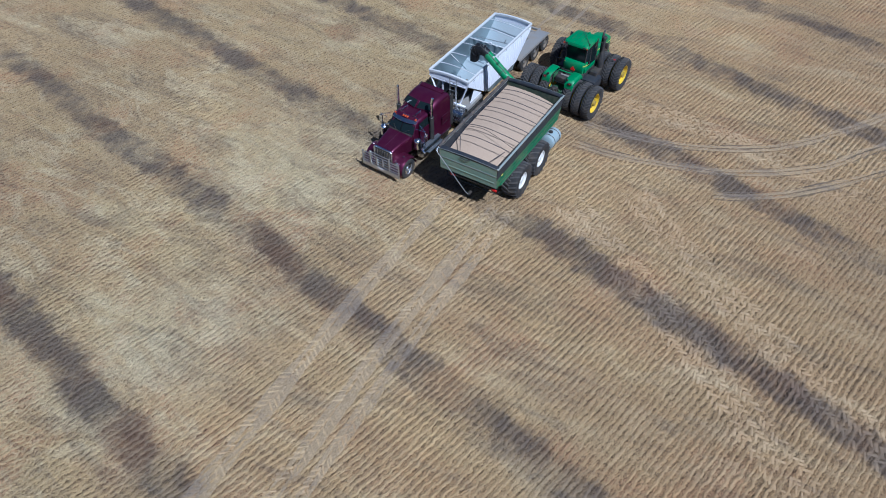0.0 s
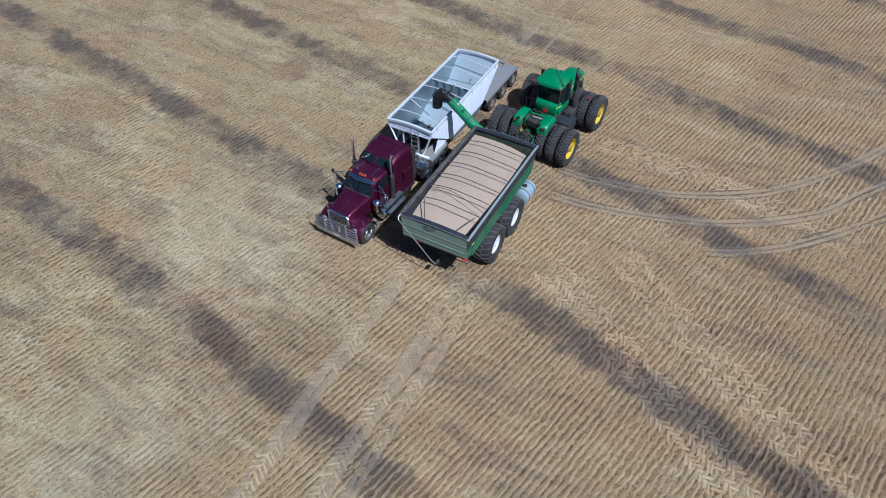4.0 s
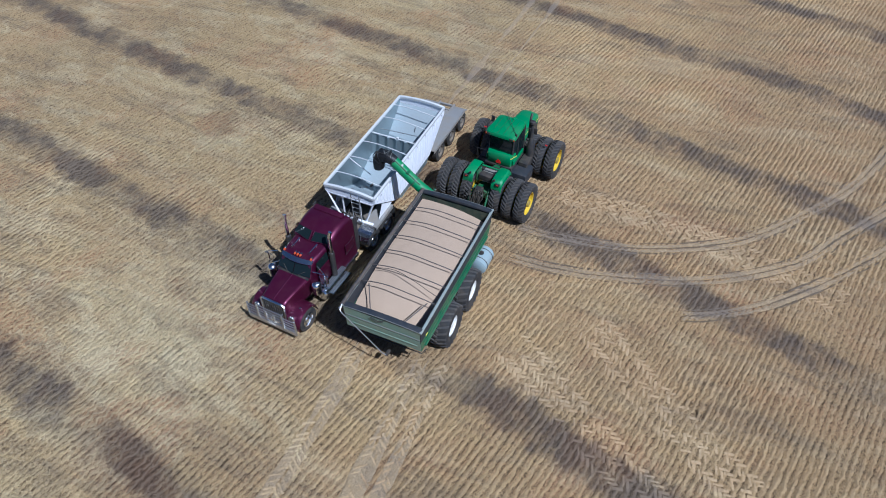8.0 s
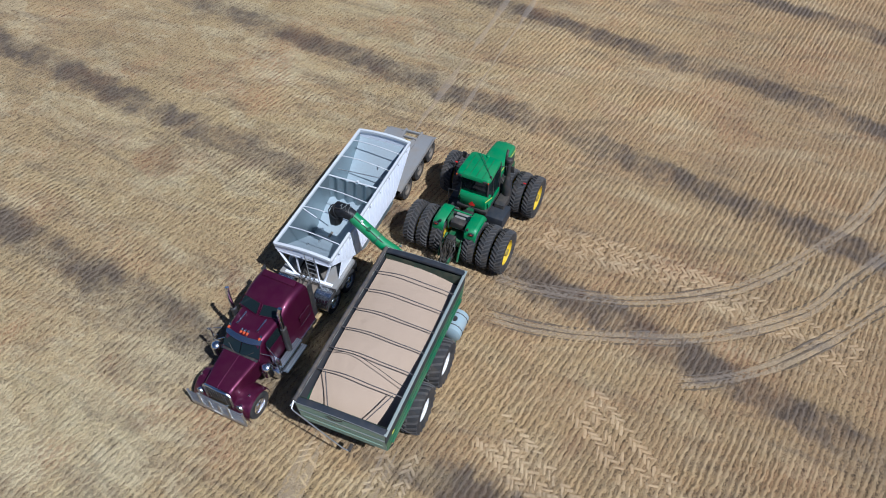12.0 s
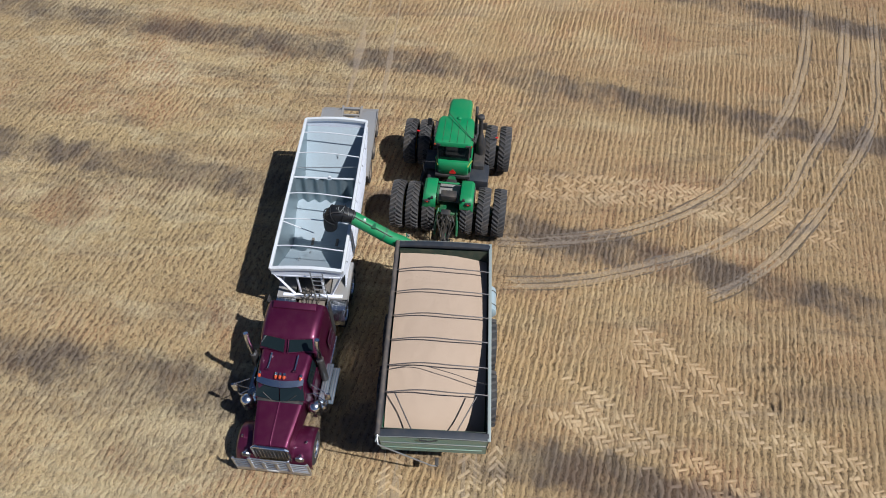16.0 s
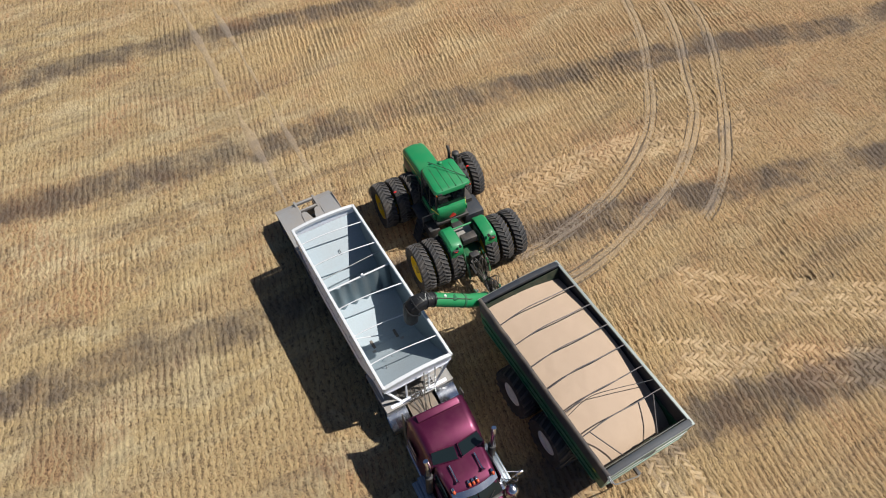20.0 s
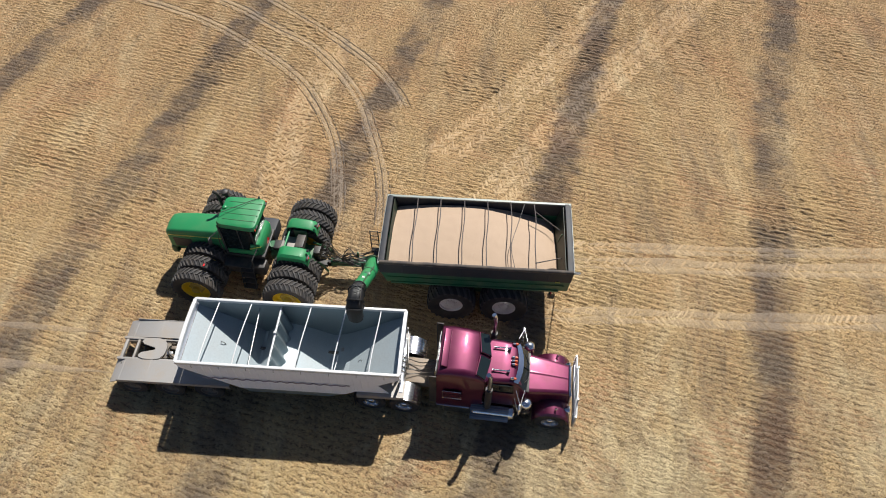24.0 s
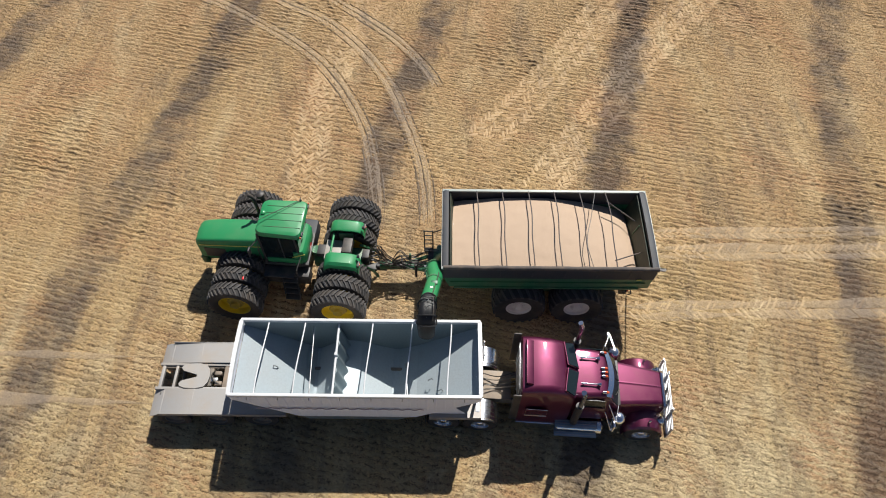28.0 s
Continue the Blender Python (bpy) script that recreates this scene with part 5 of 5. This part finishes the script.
# green body, then the hopper that narrows below
for s in (-1, 1):
    wall = part("side_panel", P([(-L + 0.05, BAND_Z), (L - 0.05, BAND_Z), (L - 0.09, LOW_Z), (-L + 0.25, LOW_Z)], s * (W - 0.05), s * (W - 0.02)), cart_green, cart, "dark green pressed side panel")
    part("swage_line", B((0, s * (W + 0.005), 2.24), (2 * L - 0.5, 0.03, 0.035), 0.01), cart_green, wall)
    part("bottom_rail", B((0, s * (W - 0.01), LOW_Z), (2 * L - 0.8, 0.07, 0.09), 0.015), cart_green, wall)
    part("reflector", B((L - 0.50, s * (W + 0.005), 2.46), (0.16, 0.02, 0.05), 0.004), yellow_line, wall, "small yellow reflector")
    part("hopper_side", S([(-L + 0.42, s * (W - 0.04), LOW_Z), (L - 0.42, s * (W - 0.04), LOW_Z), (L - 1.5, s * 0.45, 0.85), (-L + 0.8, s * 0.45, 0.85)], 0.02), cart_green, cart)
    collar = part("collar", S([(-L, s * W, TOP), (L, s * W, TOP), (L - 0.03, s * (W - 0.03), BAND_Z - 0.02), (-L + 0.03, s * (W - 0.03), BAND_Z - 0.02)], 0.02), collar_black, cart, "dark steel collar")
    part("rim", B((0, s * (W + 0.01), TOP + 0.01), (2 * L + 0.04, 0.10, 0.06), 0.015), pale_rim, collar)
    if s < 0:
        roll = [(x, s * (W + 0.02) + 0.012 * noise.noise((x * 2.1, 3, 0)), TOP + 0.06 + 0.014 * noise.noise((x * 1.7, 0, 5))) for x in np.linspace(-L + 0.05, L - 0.02, 48)]
        part("rolled_tarp", T(roll, [0.075 + 0.012 * noise.noise((p[0] * 3.0, 1, 1)) for p in roll], 10), tarp_cloth, collar, "dusty dark cover rolled up along the edge")
    for i in range(6):
        part("collar_brace", B((0, 0, 0), (0.05, 0.03, 0.5), 0.008, pose(-2.6 + 1.04 * i, s * (W - 0.005), 2.79, s * -5, 0, 0)), collar_black, collar)
for s in (-1, 1):
    x = s * L
    slope = 0.09 if s > 0 else 0.27  # the rear panel stands nearly upright
    bm = bmesh.new()
    loft(bm, [[(x, y, TOP - 0.03), (x, y, TOP + 0.02 + h), (x - s * 0.08, y, TOP + 0.05 + h), (x - s * 0.20, y, TOP + 0.04 + h), (x - s * 0.22, y, TOP - 0.02 + h), (x - s * 0.20, y, TOP - 0.04)] for y, h in ((y, 0.07 * (1 - (y / W) ** 2)) for y in np.linspace(-W, W, 15))])
    cap = part("end_cap", bm, collar_black, cart, "dark arched end cap of the roll cover")
    part("cap_edge", T([(x + s * 0.012, y, TOP + 0.01 + 0.07 * (1 - (y / W) ** 2)) for y in np.linspace(-W, W, 15)], 0.014, 6), rim_grey, cap)
    part("end_collar", S([(x - s * 0.02, -W, TOP - 0.02), (x - s * 0.02, W, TOP - 0.02), (x - s * 0.05, W - 0.03, BAND_Z - 0.02), (x - s * 0.05, -W + 0.03, BAND_Z - 0.02)], 0.025), faded_end if s > 0 else collar_black, cart, "dull steel end collar")
    part("inner_end", S([(x - s * 0.265, -W + 0.05, TOP - 0.03), (x - s * 0.265, W - 0.05, TOP - 0.03), (x - s * 0.55, W - 0.05, 1.9), (x - s * 0.55, -W + 0.05, 1.9)], 0.02), shaded_green, cart, "green inner end wall, darkened in colour for shade")
    part("end_panel", S([(x - s * 0.05, -W + 0.04, BAND_Z), (x - s * 0.05, W - 0.04, BAND_Z), (x - s * slope, W - 0.04, LOW_Z), (x - s * slope, -W + 0.04, LOW_Z)], 0.03), faded_end if s > 0 else cart_green, cart)
    part("end_hopper", S([(x - s * slope, -W + 0.05, LOW_Z), (x - s * slope, W - 0.05, LOW_Z), (x - s * 1.6, 0.45, 0.85), (x - s * 1.6, -0.45, 0.85)], 0.02), cart_green, cart)
    part("end_swage", B((x - s * (0.12 if s < 0 else 0.055), 0, 2.2), (0.05, 2 * W - 0.3, 0.05), 0.012), faded_end if s > 0 else green, cart)
    part("end_stay", T([(x - s * 0.33, 0.3 * s, 2.9), (x - s * 0.45, 0.3 * s, 2.4)], 0.02, 6), cart_green, cart)
part("hopper_floor", B((-0.3, 0, 0.84), (4.2, 0.95, 0.05), 0.02), cart_green, cart)
part("sight_window", B((-L + 0.372, 0.25, 2.75), (0.012, 0.22, 0.16), 0.003), white_rim, cart, "small pale sight panel")

# the load: heaped along the middle, sunk at the rear
bm = bmesh.new()
NX, NY = 70, 36
rings = []
for i in range(NX + 1):
    u = i / NX
    x = -L + 0.33 + (2 * L - 0.70) * u
    ring = []
    for j in range(NY + 1):
        v = -1 + 2 * j / NY
        if u > 0.42:
            heap = -0.60 * ((u - 0.42) / 0.58) ** 2 * (1 + 0.3 * v)
        else:
            heap = -0.11 * ((0.42 - u) / 0.42) ** 2 * (1 + 1.2 * v)
        heap += -0.13 * v * v - 0.22 * max(0, (u - 0.9) / 0.1) ** 2
        z = 2.97 + heap + 0.02 * noise.noise((x * 1.1, v * 1.7, 0)) + 0.012 * noise.noise((x * 3.1, v * 5, 4))
        ring.append((x, v * (W - 0.085), z))
    rings.append(ring)
loft(bm, rings, caps=False, closed=False)
load = part("grain_load", bm, grain, None)
load.matrix_basis = pose(2.25, 4.57, 0)
tagged(load, "heaped pale tan grain filling the cart", "grain")

# bows over the load
for i, x in enumerate((-2.28, -1.41, -0.51, 0.36, 1.23, 2.11)):
    pts = [(x + 0.02 * math.sin(3 * y), y, TOP + 0.02 + 0.20 * (1 - (y / W) ** 2)) for y in np.linspace(-W, W, 17)]
    part("tarp_bow", T(pts, 0.019, 8), bow_grey, cart, "thin curved pipe bow over the load")
part("tarp_rope", T(curve_points([(1.40, -W, TOP), (1.25, -0.6, TOP + 0.11), (1.45, 0.3, TOP + 0.15), (1.62, 1.0, TOP + 0.06), (1.75, W, TOP)], 8), 0.012, 6), black, cart, "dark rope slung over the load")
for s in (-1, 1):
    part("rear_brace", T([(2.11, s * 1.20, TOP - 0.02), (3.25, s * 0.55, 2.62)], 0.02, 8), bow_grey, cart, "slanted brace pipe")
part("corner_rod", T([(L - 0.05, -W - 0.02, TOP + 0.02), (L + 0.18, -W - 0.05, TOP + 0.02)], 0.02, 8), steel, cart)
part("tarp_arm", T([(L - 0.02, -W - 0.02, TOP + 0.06), (L + 0.22, -W + 0.02, TOP - 0.02), (L + 0.24, -W + 0.10, TOP - 0.10), (L + 0.06, -0.05, 1.10), (L + 0.02, 0.10, 0.98)], 0.022, 8), steel, cart, "pale steel arm of the roll cover")
part("arm_pivot", B((L - 0.10, 0.10, 0.98), (0.26, 0.12, 0.12), 0.02), black, cart)
part("cap_latch", T([(L + 0.03, -0.40, TOP - 0.06), (L + 0.05, -0.10, TOP - 0.10), (L + 0.03, 0.12, TOP - 0.05)], 0.02, 6), black, cart)
part("end_seam", B((L - 0.03, 0, 2.62), (0.05, 2 * W - 0.1, 0.03), 0.008), rim_grey, cart)
part("rear_rail", T([(L - 0.6, -W + 0.1, 1.35), (L - 0.45, -W + 0.2, 1.2), (L - 0.45, W - 0.2, 1.2), (L - 0.6, W - 0.1, 1.35)], 0.022, 8), black, cart)
part("light_bar", B((L - 0.62, 0, 1.25), (0.06, 2.6, 0.10), 0.015), black, cart)
for s in (-1, 1):
    part("tail_lamp", B((L - 0.58, s * 1.15, 1.25), (0.05, 0.28, 0.12), 0.015), red_lens, cart)

# running gear
body, bars = lugged_tyre(0.92, 0.80, 20, 0.045, 0.20, 0.41)
float_tyre_proto = part("tyre", body, rubber, stock)
float_lug_proto = part("tread", bars, lug_rubber, stock)
float_rim_proto = disc(0.42, 0.62, white_rim, 0.10, 10, "wheel", stock)
for s in (-1, 1):
    for x in (-0.83, 1.15):
        w = again(float_rim_proto, "wheel", cart, pose(x, s * 1.50, 0.91, 0, 23 * x, 0 if s > 0 else 180))
        again(float_tyre_proto, "tyre", w, Matrix())
        again(float_lug_proto, "tread", w, Matrix())
    part("walking_beam", B((0.16, s * 0.98, 0.9), (2.3, 0.14, 0.26), 0.03), cart_green, cart)
    part("chassis_rail", B((-0.5, s * 0.55, 0.98), (5.6, 0.12, 0.24), 0.02), cart_green, cart)
for x in (-0.83, 1.15):
    part("axle", T([(x, -1.3, 0.91), (x, 1.3, 0.91)], 0.09, 10), cart_green, cart)
# drawbar to the tractor, with hoses and a jack
part("drawbar", B((-4.35, 0.0, 0.72), (2.7, 0.22, 0.24), 0.03), cart_green, cart)
for s in (-1, 1):
    part("drawbar_brace", T([(-3.2, s * 0.55, 1.0), (-4.7, s * 0.08, 0.75)], 0.07, 8), cart_green, cart)
part("hitch_eye", T([(-5.72, 0.02, 0.66), (-5.72, 0.02, 0.78)], 0.11, 12), black, cart)
for i in range(5):
    y = -0.10 + 0.06 * i
    part("hydraulic_hose", T(curve_points([(-5.2, y, 0.9), (-4.8, y + 0.06 * math.sin(i * 2.0), 0.96 + 0.03 * i), (-4.3, y * 1.4, 0.92), (-3.7, y * 2.2, 1.15), (-3.45, y * 2.5, 1.35)], 7), 0.02, 6), hose, cart)
for i in range(8):
    a, b = random.uniform(-0.25, 0.25), random.uniform(-0.3, 0.3)
    pts = [(-5.25, a * 0.5, 0.95), (-4.95, a + 0.1 * math.sin(i * 1.9), 1.15 + 0.04 * i), (-4.5, b, 0.95 + 0.05 * (i % 3)), (-4.05, b * 1.3 + 0.1 * math.cos(i), 1.2), (-3.6, b * 0.8, 1.1 + 0.06 * i)]
    part("hydraulic_hose", T(curve_points(pts, 6), 0.017, 6), hose, cart)
part("hose_bracket", B((-4.9, 0.0, 1.0), (0.05, 0.3, 0.35), 0.01), black, cart)
part("hose_post", B((-4.6, 0.12, 1.05), (0.07, 0.07, 0.5), 0.015), cart_green, cart)
part("gearbox", B((-3.75, 0.1, 1.05), (0.45, 0.5, 0.45), 0.06), black, cart)
part("jack", T([(-4.4, -0.22, 0.35), (-4.4, -0.22, 1.15)], 0.05, 10), black, cart)
part("front_step", B((-3.62, -0.1, 1.35), (0.30, 0.75, 0.05), 0.01), cart_green, cart)
# ladder at the front, standing beside the drawbar
lad = part("ladder", T([(-4.10, 0.50, 1.05), (-4.10, 0.50, 2.20)], 0.022, 8), black, cart, "black front ladder")
part("ladder_side", T([(-3.80, 0.50, 1.05), (-3.80, 0.50, 2.20)], 0.022, 8), black, lad)
for i in range(5):
    part("rung", T([(-4.10, 0.50, 1.12 + 0.26 * i), (-3.80, 0.50, 1.12 + 0.26 * i)], 0.02, 8), black, lad)
part("ladder_foot", B((-3.72, 0.46, 1.05), (0.80, 0.10, 0.06), 0.012), black, lad)
part("ladder_stay", T([(-3.80, 0.50, 2.1), (-3.42, 0.50, 2.3)], 0.018, 8), black, lad)
# unloading auger: leaning lower tube, elbow, long upper tube to the spout over the trailer
lower = part("lower_auger", T([(-3.42, 0.35, 0.85), (-3.72, -1.15, 2.40)], 0.22, 18), green, cart)
part("auger_foot", B((-3.4, 0.35, 0.9), (0.55, 0.6, 0.45), 0.08), cart_green, cart)
part("elbow_flange", T([(-3.71, -1.10, 2.36), (-3.725, -1.19, 2.46)], 0.29, 18), cart_green, lower)
upper = part("upper_auger", T([(-3.72, -1.15, 2.42), (-3.72, -1.50, 2.70), (-3.66, -1.85, 2.98), (-3.85, -3.13, 3.79)], 0.235, 18), green, cart, "bright green auger tube")
part("tube_band", T([(-3.692, -2.06, 3.113), (-3.702, -2.13, 3.157)], 0.25, 18), cart_green, upper)
part("hose_line", T([(-3.60, -1.5, 2.95), (-3.55, -1.85, 3.22), (-3.72, -3.0, 3.95)], 0.018, 6), hose, upper)
part("hinge_arm", T([(-3.88, -0.9, 2.25), (-3.96, -1.4, 2.62), (-3.90, -1.95, 3.02)], 0.045, 8), cart_green, upper)
part("fold_cylinder", T([(-3.95, -0.6, 1.85), (-4.0, -1.5, 2.6)], 0.04, 8), black, upper)
part("hinge_plate", B((0, 0, 0), (0.56, 0.05, 0.50), 0.015, pose(-3.70, -1.32, 2.56, 40, 0, 0)), cart_green, upper, "flat hinge plate")
for s in (-1, 1):
    part("hinge_pin", T([(-3.70 + s * 0.27, -1.28, 2.72), (-3.70 + s * 0.34, -1.28, 2.72)], 0.035, 8), steel, upper)
part("tube_clip", B((-3.68, -2.40, 3.56), (0.20, 0.14, 0.10), 0.02), cart_green, upper)
part("cross_link", T([(-4.12, -1.35, 2.70), (-3.32, -1.30, 2.72)], 0.022, 8), cart_green, upper)
part("work_lamp", B((-3.76, -2.70, 3.78), (0.09, 0.08, 0.09), 0.02), white_rim, upper, "small white work lamp")
# spout: a flared black rubber hood turned down at its end, with a crumpled mouth and clamps
bm = bmesh.new()
rings = []
for y, z, half, tall, tip, square in ((-3.08, 3.80, 0.225, 0.225, 25, 0.0), (-3.22, 3.87, 0.24, 0.235, 25, 0.3), (-3.48, 3.95, 0.27, 0.25, 15, 0.8), (-3.70, 3.93, 0.28, 0.25, -15, 1.0), (-3.84, 3.82, 0.285, 0.22, -45, 1.0), (-3.90, 3.66, 0.29, 0.21, -72, 1.0), (-3.91, 3.46, 0.28, 0.22, -88, 0.8), (-3.92, 3.20, 0.28, 0.22, -90, 0.4)):
    ring = []
    for j in range(28):
        a = math.tau * j / 28
        u, v = math.cos(a), math.sin(a)
        k = 1.0 + square * 0.16 * (2 * abs(u * v)) + 0.05 * noise.noise((u * 2.5, v * 2.5, y * 5 + z * 4))
        w = v * tall * k
        ring.append((-3.84 - 0.05 * (-3.1 - y) / 0.8 + u * half * 0.9 * k, y + w * math.sin(radians(tip)), z + w * math.cos(radians(tip))))
    rings.append(ring)
loft(bm, rings)
hoodp = part("spout_hood", bm, sock, cart, "black flared rubber spout hood turned down over the trailer")
part("hood_clamp", T([(-3.83 + 0.235 * math.cos(a), -3.14 + 0.10 * math.sin(a), 3.83 + 0.225 * math.sin(a)) for a in (math.tau * j / 24 for j in range(25))], 0.02, 6), black, hoodp)
part("hood_seam", T([(-3.70, -3.2, 4.09), (-3.68, -3.48, 4.21), (-3.68, -3.70, 4.20), (-3.70, -3.95, 4.02)], 0.018, 6), black, hoodp)
for y, z, half, tip in ((-3.42, 3.945, 0.275, 18), (-3.74, 3.91, 0.29, -20), (-3.86, 3.76, 0.295, -55)):
    pts = []
    for j in range(25):
        a = math.tau * j / 24
        k = 1.06 + 0.16 * abs(math.sin(2 * a)) * 0.8 + 0.05 * noise.noise((math.cos(a) * 3, math.sin(a) * 3, y * 7))
        w = 0.25 * math.sin(a) * k
        pts.append((-3.87 + half * 0.9 * math.cos(a) * k, y + w * math.sin(radians(tip)), z + w * math.cos(radians(tip))))
    part("rubber_fold", T(pts, 0.024, 6), sock, hoodp)
for i in range(7):
    y = -3.25 - 0.09 * i
    z = 4.08 + (0.055 * i if i < 3 else 0.11 - 0.045 * (i - 2))
    part("tie_wire", T([(-4.06 + 0.02 * i, y, z), (-3.88, y - 0.08 * math.sin(i * 2.3), z + 0.09), (-3.66 - 0.015 * i, y + 0.05 * math.cos(i * 1.7), z + 0.02)], 0.009, 5), rim_grey, hoodp)
# spray-water tank on the far side
tank = part("water_tank", T([(-3.05, 1.52, 1.0), (-2.98, 1.52, 1.0), (-2.05, 1.52, 1.0), (-1.98, 1.52, 1.0)], [0.30, 0.40, 0.40, 0.30], 24), tank_plastic, cart, "pale blue-white plastic tank")
for x in (-2.8, -2.25):
    bm = bmesh.new()
    tube(bm, [(x, 1.52 + 0.41 * math.cos(a), 1.0 + 0.41 * math.sin(a)) for a in (math.tau * j / 20 for j in range(21))], 0.016, 6)
    part("tank_strap", bm, black, tank)
part("tank_lid", T([(-2.5, 1.52, 1.39), (-2.5, 1.52, 1.45)], 0.11, 14), black, tank)
part("tank_shelf", B((-2.5, 1.3, 0.60), (1.1, 0.9, 0.06), 0.015), cart_green, cart)

# the stock of shared wheels is not part of the place
for o in [stock, *stock.children_recursive]:
    bpy.data.objects.remove(o)

# small litter on the field
bm = bmesh.new()
box(bm, (0, 0, 0.02), (0.16, 0.11, 0.05), 0.012)
scrap = part("paper_scrap", bm, white_rim, None)
scrap.matrix_basis = pose(-4.9, 3.0, 0, 0, 0, 25)
tagged(scrap, "small pale scrap lying on the stubble", "litter")
